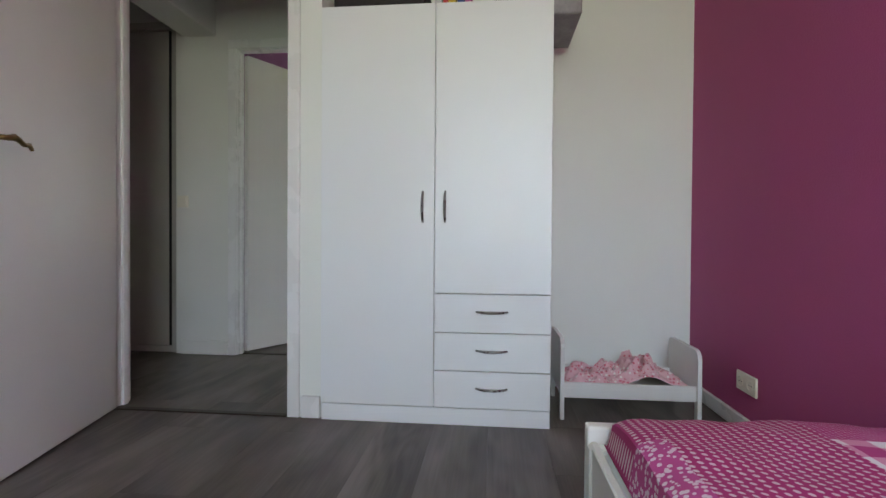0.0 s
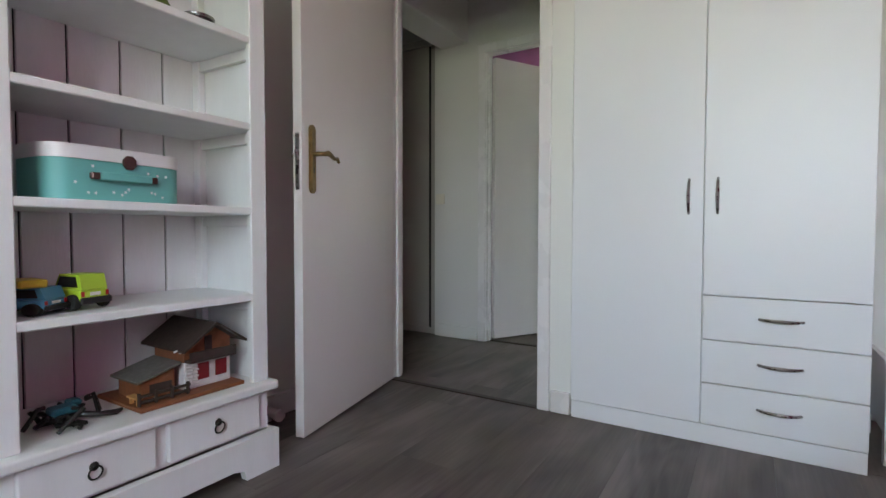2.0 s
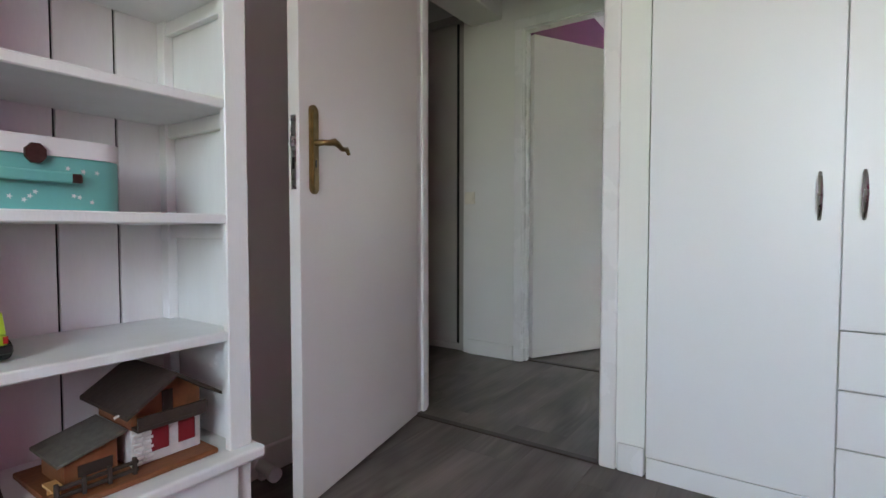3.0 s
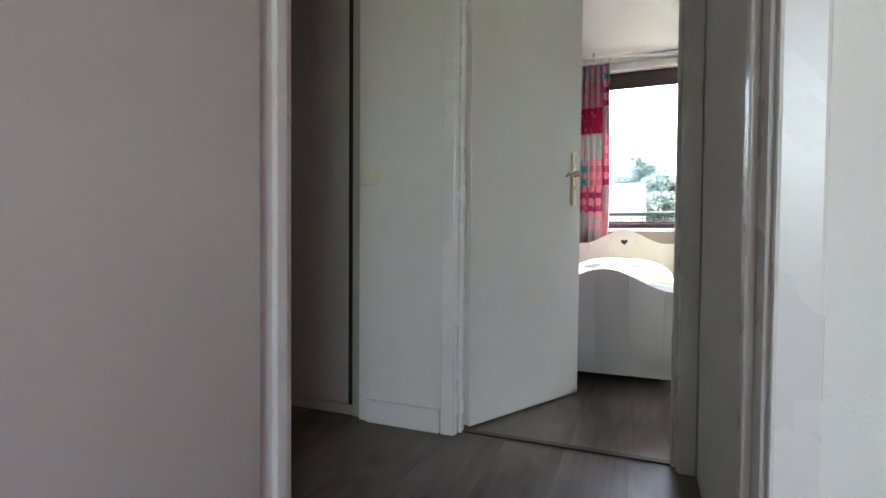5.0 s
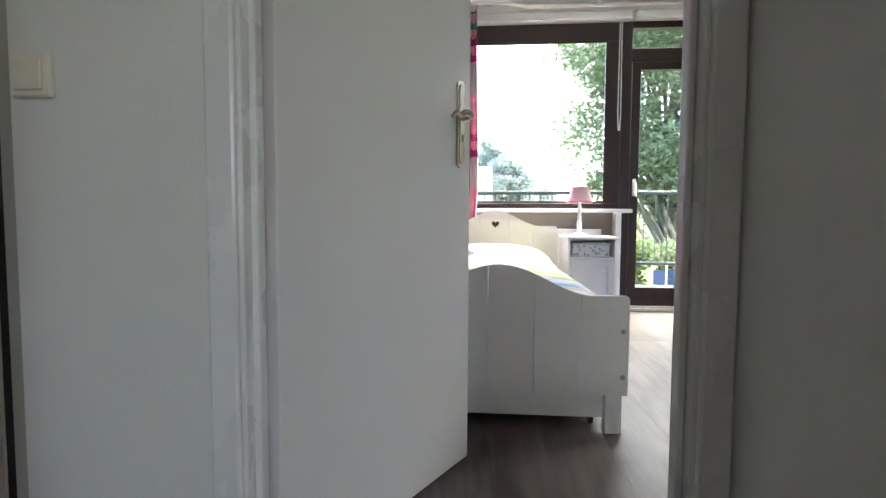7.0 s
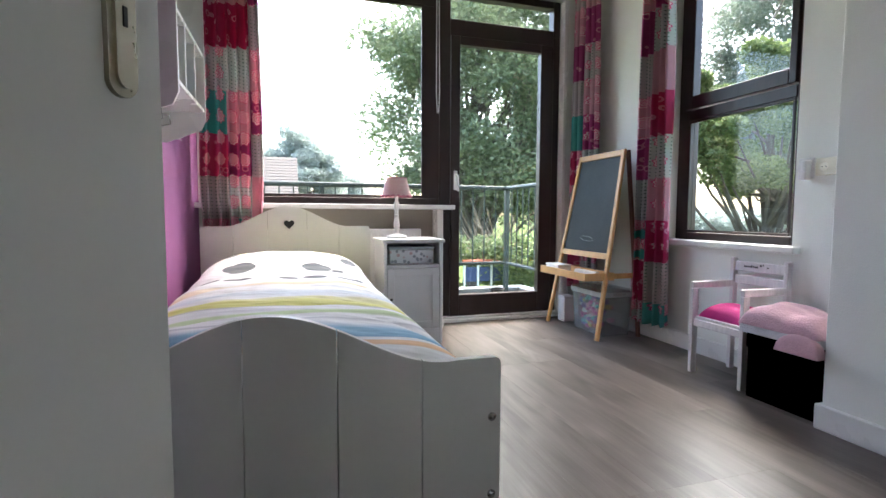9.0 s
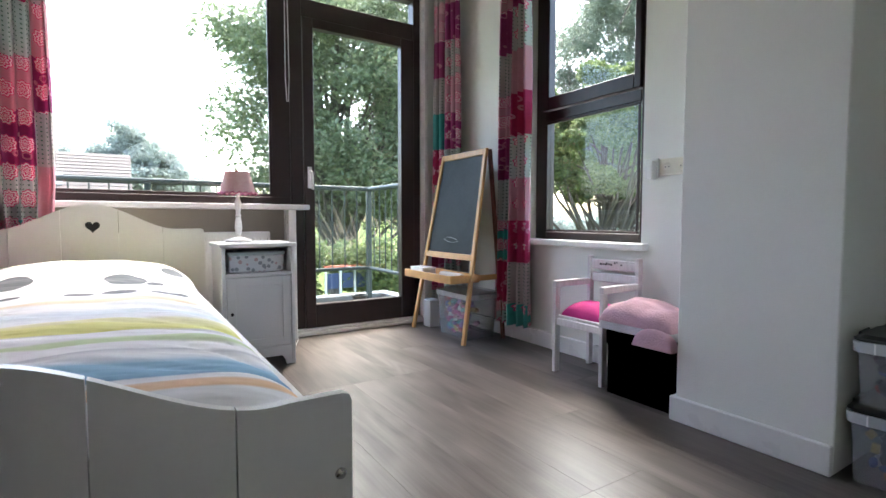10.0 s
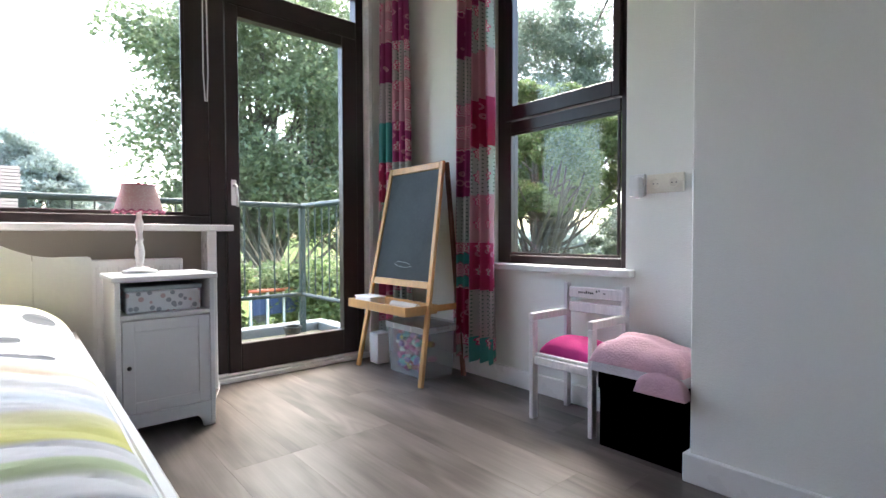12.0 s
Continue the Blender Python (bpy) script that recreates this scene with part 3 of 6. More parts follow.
def flower_cloth(name, base, dots, scale, sec=None):
    """Cotton printed with small dots over the base colour."""
    m = bpy.data.materials.new(name)
    m.use_nodes = True
    t = m.node_tree
    b = t.nodes["Principled BSDF"]
    b.inputs["Roughness"].default_value = 0.85
    co = t.nodes.new("ShaderNodeTexCoord")
    v = t.nodes.new("ShaderNodeTexVoronoi")
    v.inputs["Scale"].default_value = scale
    t.links.new(co.outputs["Object"], v.inputs[0])
    f = math_(t, "LESS_THAN", v.outputs["Distance"], 0.36)
    col = mixc(t, f, base, dots)
    if sec:
        g = math_(t, "GREATER_THAN", v.outputs["Color"], 0.6)
        col = mixc(t, math_(t, "MULTIPLY", f, g), col, sec)
    t.links.new(col, b.inputs["Base Color"])
    return m


DOLLCLOTH = flower_cloth("small_flowered_pink_cotton", (0.72, 0.45, 0.48), (0.62, 0.16, 0.22), 60, (0.8, 0.75, 0.72))
db = thing("doll_bed", "small white wooden doll bed with a flowered pink blanket", "doll bed", pose(0.276, 2.335, 0))


def dollend(h):
    out = [(0, 0.0), (0.035, 0.0), (0.035, 0.112), (0.345, 0.112), (0.345, 0), (0.38, 0), (0.38, h - 0.05)]
    out += [(0.38 - 0.05 + 0.05 * math.cos(a), h - 0.05 + 0.05 * math.sin(a)) for a in (0.3, 0.6, 0.9, 1.2, 1.57)]
    out += [(0.05 - 0.05 * math.sin(a), h - 0.05 + 0.05 * math.cos(a)) for a in (0.0, 0.35, 0.7, 1.05, 1.4)]
    return out


part("headboard", panel(dollend(0.37), [], 0.018, Matrix.Translation((0, 0, 0)) @ UPY), BEDWHITE, db)
part("footboard", panel(dollend(0.33), [], 0.018, Matrix.Translation((0.60, 0, 0)) @ UPY), BEDWHITE, db)
part("side_rail", boxes((0.018, 0.60, 0.012, 0.027, 0.098, 0.168), bev=0.002), BEDWHITE, db)
part("side_rail", boxes((0.018, 0.60, 0.353, 0.368, 0.098, 0.168), bev=0.002), BEDWHITE, db)
part("base", boxes((0.018, 0.60, 0.027, 0.353, 0.113, 0.128)), BEDWHITE, db)
bm = bmesh.new()
bmesh.ops.create_grid(bm, x_segments=44, y_segments=26, size=1.0)
for v in bm.verts:
    u, w = v.co.x, v.co.y
    n = abs(noise.noise(Vector((u * 3.1, w * 2.2, 4)))) + 0.5 * abs(noise.noise(Vector((u * 7, w * 6, 9))))
    v.co = (0.31 + u * 0.275, 0.19 + w * 0.155, 0.155 + 0.10 * n * (1 - abs(u) ** 6) * (1 - abs(w) ** 6) + 0.05 * math.exp(-((u - 0.35) ** 2) * 9))
bmesh.ops.solidify(bm, geom=list(bm.faces), thickness=0.006)
bb = thing("doll_blanket", "crumpled small-flowered pink blanket in the doll bed", "blanket", pose(0.276, 2.335, 0))
part("cloth", bm, DOLLCLOTH, bb, smooth=True)

# socket on the pink wall


def socket(name, label, m, n=2, material=PLASTIC):
    """A row of n sockets in a frame; it stands on the wall x = 0 and faces -x."""
    s = thing(name, label, "socket", m)
    part("frame", boxes((-0.011, 0, 0, 0.081 * n, 0, 0.082), bev=0.003), material, s)
    for i in range(n):
        c = 0.081 * i + 0.0405
        part("cup", lathe([(0.021, 0.0), (0.024, 0.003), (0.021, 0.004), (0.018, 0.001), (0, 0.0005)], 20), material, s, smooth=True).matrix_local = Matrix.Translation((-0.011, c, 0.041)) @ Matrix.Rotation(radians(-90), 4, "Y")
        for dz in (-0.009, 0.009):
            part("pin_hole", boxes((-0.0125, -0.0118, c + dz - 0.0025, c + dz + 0.0025, 0.0385, 0.0435)), IRON, s)
    return s


socket("wall_socket", "cream double socket on the pink wall", pose(1.045, 2.168, 0.176))


def gingham():
    """Patchwork of pink polka dots, gingham squares and white print, in squares of the bed's own metres."""
    m = bpy.data.materials.new("pink_patchwork_duvet_cotton")
    m.use_nodes = True
    t = m.node_tree
    b = t.nodes["Principled BSDF"]
    b.inputs["Roughness"].default_value = 0.85
    co = t.nodes.new("ShaderNodeTexCoord")
    sp = t.nodes.new("ShaderNodeSeparateXYZ")
    t.links.new(co.outputs["Object"], sp.inputs[0])
    x, y = sp.outputs[0], sp.outputs[1]
    cell = t.nodes.new("ShaderNodeCombineXYZ")
    t.links.new(math_(t, "FLOOR", math_(t, "MULTIPLY", x, 3.4)), cell.inputs[0])
    t.links.new(math_(t, "FLOOR", math_(t, "MULTIPLY", y, 3.4)), cell.inputs[1])
    wn_ = t.nodes.new("ShaderNodeTexWhiteNoise")
    t.links.new(cell.outputs[0], wn_.inputs[0])
    r = wn_.outputs[0]

    def dots(k, rad):
        fx = math_(t, "SUBTRACT", math_(t, "FRACT", math_(t, "MULTIPLY", x, k)), 0.5)
        fy = math_(t, "SUBTRACT", math_(t, "FRACT", math_(t, "MULTIPLY", math_(t, "ADD", y, math_(t, "MULTIPLY", x, 0.5)), k)), 0.5)
        return math_(t, "LESS_THAN", math_(t, "ADD", math_(t, "POWER", fx, 2.0), math_(t, "POWER", fy, 2.0)), rad)

    p1 = mixc(t, dots(62.0, 0.075), (0.40, 0.025, 0.16), (0.70, 0.55, 0.6))
    p2 = mixc(t, dots(120.0, 0.05), (0.42, 0.035, 0.19), (0.66, 0.45, 0.55))
    g1 = math_(t, "LESS_THAN", math_(t, "FRACT", math_(t, "MULTIPLY", x, 10.0)), 0.5)
    g2 = math_(t, "LESS_THAN", math_(t, "FRACT", math_(t, "MULTIPLY", y, 10.0)), 0.5)
    p3 = ramp(t, math_(t, "MULTIPLY", math_(t, "ADD", g1, g2), 0.5), [(0.0, (0.80, 0.76, 0.78)), (0.3, (0.68, 0.30, 0.45)), (0.8, (0.48, 0.05, 0.22))], True)
    vo = t.nodes.new("ShaderNodeTexVoronoi")
    vo.inputs["Scale"].default_value = 85
    t.links.new(co.outputs["Object"], vo.inputs[0])
    p4 = mixc(t, math_(t, "LESS_THAN", vo.outputs["Distance"], 0.42), (0.50, 0.07, 0.26), (0.74, 0.6, 0.68))
    col = mixc(t, math_(t, "GREATER_THAN", r, 0.28), p1, p4)
    col = mixc(t, math_(t, "GREATER_THAN", r, 0.52), col, p3)
    col = mixc(t, math_(t, "GREATER_THAN", r, 0.76), col, p2)
    t.links.new(col, b.inputs["Base Color"])
    n = t.nodes.new("ShaderNodeTexNoise")
    n.inputs["Scale"].default_value = 14
    t.links.new(co.outputs["Object"], n.inputs[0])
    bp = t.nodes.new("ShaderNodeBump")
    bp.inputs["Strength"].default_value, bp.inputs["Distance"].default_value = 0.35, 0.01
    t.links.new(n.outputs[0], bp.inputs["Height"])
    t.links.new(bp.outputs[0], b.inputs["Normal"])
    return m


pb = thing("child_bed", "low white child bed along the pink wall", "bed", pose(0, 0.132, 0))
part("footboard", boxes((0.19, 1.02, 1.10, 1.135, 0.05, 0.375), bev=0.006, seg=2), BEDWHITE, pb)
for x in (0.19, 0.975):
    part("leg", boxes((x, x + 0.045, 1.065, 1.10, 0, 0.335), bev=0.004), BEDWHITE, pb)
    part("leg", boxes((x, x + 0.045, -0.83, -0.79, 0, 0.335), bev=0.004), BEDWHITE, pb)
part("side_rail", boxes((0.195, 0.215, -0.80, 1.10, 0.16, 0.34), bev=0.004), BEDWHITE, pb)
part("side_rail", boxes((1.0, 1.02, -0.80, 1.10, 0.16, 0.34), bev=0.004), BEDWHITE, pb)
part("headboard", boxes((0.19, 1.02, -0.865, -0.83, 0.05, 0.60), bev=0.006, seg=2), BEDWHITE, pb)
part("mattress", boxes((0.22, 0.995, -0.79, 1.09, 0.17, 0.335), bev=0.03, seg=3), WPLASTIC, pb)
dv = thing("duvet", "pink patchwork duvet with dots and gingham squares", "duvet", pose(0, 0.132, 0.337))
part("cover", soft(0.228, 1.02, -0.75, 1.09, 0, 0.112, power=5.5, nx=60, ny=90, lump=0.012, seed=3), gingham(), dv, smooth=True)


def bookcase():
    b = thing("bookcase", "white painted open bookcase with two drawers and a plank back", "bookcase", pose(0, 0, 0))
    y0, y1, xf, xb = 0.427, 1.182, -1.560, -1.920
    for ya, yb in ((y0, y0 + 0.062), (y1 - 0.062, y1)):
        part("front_stile", boxes((xf - 0.022, xf, ya, yb, 0.308, 2.02), bev=0.003), OLDWHITE, b)
        s0, s1 = (ya, ya + 0.022) if ya < 0.7 else (yb - 0.022, yb)
        part("side_panel", boxes((xb, xf - 0.022, s0, s1, 0.308, 2.02), bev=0.002), OLDWHITE, b)
    joints = (y0 + 0.022, 0.607, 0.734, 0.884, 1.023, y1 - 0.022)
    for ya, yb in zip(joints, joints[1:]):
        part("back_plank", boxes((xb, xb + 0.012, ya + 0.003, yb - 0.003, 0.308, 2.0), bev=0.002), OLDWHITE, b)
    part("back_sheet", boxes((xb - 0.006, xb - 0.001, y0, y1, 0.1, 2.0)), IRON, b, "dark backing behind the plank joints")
    for z in (0.613, 0.905, 1.187, 1.473, 1.75):
        part("shelf", boxes((xb + 0.013, xf - 0.002, y0 + 0.024, y1 - 0.024, z - 0.024, z), bev=0.003), OLDWHITE, b)
        part("shelf_batten", boxes((xb + 0.04, xf - 0.03, y1 - 0.042, y1 - 0.0225, z - 0.062, z - 0.0245), bev=0.002), OLDWHITE, b)
    for ya in (y1 - 0.05,):
        part("corner_post", boxes((xb + 0.012, xb + 0.05, ya, ya + 0.027, 0.308, 2.0), bev=0.002), OLDWHITE, b)
    part("top", boxes((xb, xf + 0.03, y0 - 0.02, y1 + 0.02, 2.02, 2.05), bev=0.006, seg=2), OLDWHITE, b)
    part("ledge", boxes((xb, xf + 0.035, y0 - 0.022, y1 + 0.018, 0.278, 0.308), bev=0.008, seg=3), OLDWHITE, b)
    part("base_body", boxes((xb, xf - 0.012, y0 - 0.008, y1 + 0.004, 0.135, 0.278), bev=0.002), OLDWHITE, b)
    plinth = [(y0 - 0.02, 0), (y0 + 0.10, 0), (y0 + 0.115, 0.035), (y0 + 0.15, 0.045), (y1 - 0.16, 0.045), (y1 - 0.12, 0.035), (y1 - 0.11, 0), (y1 + 0.02, 0), (y1 + 0.02, 0.135), (y0 - 0.02, 0.135)]
    part("plinth", panel(plinth, [], 0.028, Matrix.Translation((xf + 0.0, 0, 0)) @ UPY), OLDWHITE, b)
    part("plinth_side", boxes((xb, xf, y1 - 0.002, y1 + 0.02, 0, 0.135), bev=0.003), OLDWHITE, b)
    part("plinth_side", boxes((xb, xf, y0 - 0.02, y0 + 0.002, 0, 0.135), bev=0.003), OLDWHITE, b)
    for ya, yb in ((0.477, 0.790), (0.828, 1.137)):
        d = part("drawer", boxes((xf - 0.012, xf + 0.010, ya, yb, 0.150, 0.272), bev=0.003), OLDWHITE, b)
        yc = (ya + yb) / 2 + 0.0
        r = part("rosette", lathe([(0, 0.008), (0.006, 0.007), (0.011, 0.003), (0.012, 0)], 14), IRON, d, smooth=True)
        r.matrix_local = Matrix.Translation((xf + 0.010, yc, 0.222)) @ Matrix.Rotation(radians(90), 4, "Y")
        ring = [(xf + 0.018 + 0.004 * math.sin(a), yc + 0.016 * math.cos(a), 0.207 + 0.018 * math.sin(a)) for a in [2 * math.pi * k / 20 for k in range(20)]]
        part("ring_pull", tube(ring, 0.0026, 6, closed=True), IRON, d, smooth=True)


bookcase()


def round_rect(w, d, r, n=6):
    out = []
    for cx, cy, a0 in ((w / 2 - r, d / 2 - r, 0), (-w / 2 + r, d / 2 - r, 90), (-w / 2 + r, -d / 2 + r, 180), (w / 2 - r, -d / 2 + r, 270)):
        out += [(cx + r * math.cos(radians(a0 + 90 * k / n)), cy + r * math.sin(radians(a0 + 90 * k / n))) for k in range(n + 1)]
    return out


TURQ2 = mat("turquoise_card", (0.16, 0.48, 0.45), 0.5, var=0.06, scale=12)
LEATHER = mat("brown_metal_fitting", (0.09, 0.045, 0.04), 0.35, 0.5, var=0.3, scale=60)
sc = thing("toy_suitcase", "turquoise card suitcase with a white lid, on a shelf", "suitcase", pose(-1.70, 0.735, 0.906, 0, 0, 4))
part("body", panel(round_rect(0.21, 0.36, 0.06), [], 0.104, Matrix.Identity(4)), TURQ2, sc, smooth=True)
lid = part("lid", panel(round_rect(0.216, 0.366, 0.063), [], 0.036, Matrix.Translation((0, 0, 0.1045))), WPLASTIC, sc, "white lid", smooth=True)
part("clasp", panel([(0.018 * math.cos(a), 0.02 * math.sin(a)) for a in [k * 2 * math.pi / 8 + 0.39 for k in range(8)]], [], 0.008, Matrix.Translation((0.108, 0.01, 0.106)) @ UPY), LEATHER, sc)
g = part("grip", boxes((0.116, 0.128, -0.07, 0.065, 0.052, 0.074), bev=0.004, seg=2), TURQ2, sc)
for y in (-0.078, 0.073):
    part("buckle", boxes((0.1055, 0.122, y - 0.012, y + 0.012, 0.054, 0.072), bev=0.003), LEATHER, g)
bm = bmesh.new()
rs = random.Random(4)
for i in range(16):
    y, z = rs.uniform(-0.14, 0.14), rs.uniform(0.01, 0.095)
    a = panel([((0.0055 if k % 2 == 0 else 0.0022) * math.cos(k * math.pi / 5), (0.0055 if k % 2 == 0 else 0.0022) * math.sin(k * math.pi / 5)) for k in range(10)], [], 0.0008, Matrix.Translation((0.1052, y, z)) @ UPY)
    me_ = bpy.data.meshes.new("tmp")
    a.to_mesh(me_)
    a.free()
    bm.from_mesh(me_)
    bpy.data.meshes.remove(me_)
tagged(part("star_print", bm, WPLASTIC, sc, "small white printed stars"), kind="stuff")


def toy_jeep(m, body, label):
    j = thing("toy_car", label, "toy car", m)
    part("body", boxes((-0.10, 0.10, -0.05, 0.05, 0.03, 0.072), bev=0.008, seg=2), body, j)
    prof = [(-0.10, 0.072), (-0.085, 0.125), (0.015, 0.125), (0.045, 0.072)]
    cab = part("cabin", panel(prof, [], 0.09, Matrix.Translation((0, -0.045, 0)) @ UPX), body, j)
    part("rear_window", panel([(-0.034, 0.0), (0.034, 0.0), (0.029, 0.036), (-0.029, 0.036)], [], 0.002, Matrix.Translation((-0.0965, 0, 0.08)) @ Matrix.Rotation(radians(-16), 4, "Y").inverted() @ UPY), BLACK, cab)
    for y in (-0.0465, 0.0445):
        part("side_window", panel([(-0.078, 0.08), (0.03, 0.08), (0.01, 0.117), (-0.07, 0.117)], [], 0.002, Matrix.Translation((0, y, 0)) @ UPX), BLACK, cab)
    part("bumper", boxes((-0.113, -0.10, -0.055, 0.055, 0.022, 0.045), bev=0.004), BLACK, j)
    part("bumper", boxes((0.10, 0.113, -0.055, 0.055, 0.022, 0.045), bev=0.004), BLACK, j)
    part("number_plate", boxes((-0.1022, -0.1002, -0.018, 0.018, 0.05, 0.062)), WPLASTIC, j)
    for y in (-0.043, 0.043):
        part("tail_light", boxes((-0.1025, -0.1, y - 0.005, y + 0.005, 0.048, 0.066)), mat("red_lens", (0.4, 0.01, 0.01), 0.3), j)
    for x in (-0.065, 0.065):
        for y in (-0.052, 0.052):
            wl = part("wheel", lathe([(0, -0.011), (0.014, -0.011), (0.026, -0.011), (0.028, -0.006), (0.028, 0.006), (0.026, 0.011), (0.014, 0.011), (0, 0.007)], 18), RUBBER, j, smooth=True)
            wl.matrix_local = Matrix.Translation((x, y, 0.0285)) @ Matrix.Rotation(radians(90), 4, "X")
    return j


toy_jeep(pose(-1.71, 0.665, 0.614, 0, 0, 192) @ Matrix.Scale(0.76, 4), mat("lime_green_plastic", (0.42, 0.62, 0.04), 0.35, var=0.04), "lime green toy off-road car with black bumpers")
toy_jeep(pose(-1.70, 0.545, 0.614, 0, 0, 215) @ Matrix.Diagonal((0.8, 0.8, 0.55, 1)), mat("blue_yellow_plastic", (0.06, 0.22, 0.36), 0.4, var=0.1), "blue toy car with a yellow roof band")
yb_ = thing("toy_block", "yellow plastic toy piece beside the toy car", "toy", pose(-1.68, 0.545, 0.6835))
part("block", boxes((-0.05, 0.05, -0.03, 0.03, 0, 0.02), bev=0.004), mat("yellow_plastic", (0.65, 0.5, 0.05), 0.4), yb_)

# toy chalet
WOODB = mat("orange_brown_toy_wood", (0.22, 0.08, 0.03), 0.6, var=0.25, scale=30, bump=0.2, stretch=(4, 1, 1))
DKROOF = mat("dark_brown_toy_roof", (0.045, 0.030, 0.024), 0.8, var=0.3, scale=40, bump=0.5)
GYROOF = mat("grey_toy_roof_felt", (0.13, 0.12, 0.10), 0.9, var=0.2, scale=60, bump=0.5)
RED = mat("dark_red_shutter", (0.20, 0.006, 0.012), 0.5, var=0.1)
STONE = mat("white_toy_stone", (0.62, 0.60, 0.58), 0.85, var=0.12, scale=40, bump=0.6)
ch = thing("toy_chalet", "wooden toy chalet with a stone front and dark roof", "toy house", pose(-1.705, 0.945, 0.309) @ Matrix.Diagonal((0.95, 0.95, 1.06, 1)))
part("base_board", boxes((-0.14, 0.13, -0.19, 0.165, 0, 0.012), bev=0.002), WOODB, ch)
hs = part("stone_floor", boxes((-0.11, 0.07, -0.02, 0.15, 0.012, 0.095), bev=0.002), STONE, ch)
st_me = bpy.data.meshes.new("stone")
b4 = boxes((0, 0.006, 0, 0.021, 0, 0.009), bev=0.002)
b4.to_mesh(st_me)
b4.free()
st_me.materials.append(STONE)
for r_ in range(8):
    for c_ in range(2):
        o = new("stone", st_me)
        o.parent, o.location = hs, (0.0685, -0.018 + c_ * 0.023 + (0.004 if r_ % 2 else 0), 0.014 + r_ * 0.0102)
for y in (0.045, 0.112):
    part("shutter", boxes((0.0702, 0.074, y - 0.022, y + 0.022, 0.035, 0.085), bev=0.002), RED, ch)
part("side_shutter", boxes((-0.05, -0.01, -0.0235, -0.0202, 0.035, 0.085), bev=0.001), RED, ch)
part("upper_floor", panel([(-0.02, 0.095), (0.15, 0.095), (0.15, 0.15), (0.065, 0.205), (-0.02, 0.15)], [], 0.18, Matrix.Translation((-0.11, 0, 0)) @ UPY), WOODB, ch)
part("balcony_door", boxes((0.0702, 0.0735, 0.052, 0.078, 0.105, 0.165)), DKROOF, ch)
for s, rot in ((-1, -31), (1, 31)):
    a, b = (0.065, 0.212)
    L = 0.135
    pts = [(a, b), (a + s * L * math.cos(radians(31)), b - L * math.sin(radians(31))), (a + s * L * math.cos(radians(31)), b - L * math.sin(radians(31)) - 0.008), (a, b - 0.009)]
    part("roof_slope", panel(pts, [], 0.265, Matrix.Translation((-0.14, 0, 0)) @ UPY), DKROOF, ch)
bal = part("balcony", boxes((0.0705, 0.105, -0.02, 0.15, 0.096, 0.103)), DKROOF, ch)
part("balcony_front", boxes((0.1, 0.106, -0.02, 0.15, 0.1035, 0.128), bev=0.001), DKROOF, bal)
part("shed", panel([(-0.15, 0.012), (-0.045, 0.012), (-0.045, 0.085), (-0.15, 0.06)], [], 0.14, Matrix.Translation((-0.085, 0, 0)) @ UPY), WOODB, ch)
part("shed_roof", panel([(-0.168, 0.0635), (-0.03, 0.096), (-0.03, 0.102), (-0.168, 0.0695)], [], 0.17, Matrix.Translation((-0.1, 0, 0)) @ UPY), GYROOF, ch)
part("shed_opening", boxes((0.0553, 0.057, -0.125, -0.055, 0.028, 0.052)), DKROOF, ch)
fc = part("fence", boxes((0.10, 0.106, -0.185, -0.02, 0.018, 0.026), (0.10, 0.106, -0.185, -0.02, 0.034, 0.042), bev=0.001), DKROOF, ch)
for y in (-0.18, -0.13, -0.08, -0.028):
    part("fence_post", boxes((0.098, 0.108, y - 0.004, y + 0.004, 0.012, 0.048), bev=0.001), DKROOF, fc)
part("bench", boxes((0.04, 0.095, -0.186, -0.162, 0.03, 0.035), (0.045, 0.05, -0.18, -0.168, 0.012, 0.03), (0.085, 0.09, -0.18, -0.168, 0.012, 0.03)), PINE, ch)
part("antlers", tube([(0.075, -0.035, 0.128), (0.085, -0.05, 0.14), (0.08, -0.06, 0.135)], 0.003, 5), STONE, ch)
tb = thing("toy_clutter", "small dark toys with blue pieces on the shelf", "toys", pose(-1.69, 0.61, 0.309))
bm = bmesh.new()
for i in range(22):
    a, r = rs.uniform(0, 6.3), rs.uniform(0, 0.075)
    p = Vector((r * math.cos(a), r * math.sin(a), rs.uniform(0.01, 0.055)))
    tube([p, p + Vector((rs.uniform(-0.03, 0.03), rs.uniform(-0.03, 0.03), 0.0)), p + Vector((rs.uniform(-0.04, 0.04), rs.uniform(-0.05, 0.05), -p.z + 0.006))], 0.006, 6, bm)
tube([(0.0, 0.03, 0.02), (0.04, 0.08, 0.012), (0.05, 0.12, 0.008), (0.05, 0.135, 0.012)], [0.009, 0.007, 0.008, 0.004], 7, bm)
part("dark_toys", bm, BLACK, tb)
part("blue_toy", boxes((0.0, 0.05, -0.03, 0.03, 0.035, 0.055), (-0.02, 0.02, 0.02, 0.05, 0.045, 0.06), bev=0.005), mat("petrol_blue_plastic", (0.02, 0.10, 0.14), 0.4), tb)
ff = thing("round_tin", "black and steel round tin on an upper shelf", "tin", pose(-1.64, 0.99, 1.4735))
part("tin", lathe([(0, 0), (0.045, 0), (0.047, 0.004), (0.047, 0.03), (0.045, 0.032), (0, 0.032)], 24), BLACK, ff, smooth=True)
part("rim", lathe([(0.0472, 0.022), (0.050, 0.024), (0.050, 0.03), (0.0472, 0.032)], 24), CHROME, ff, smooth=True)
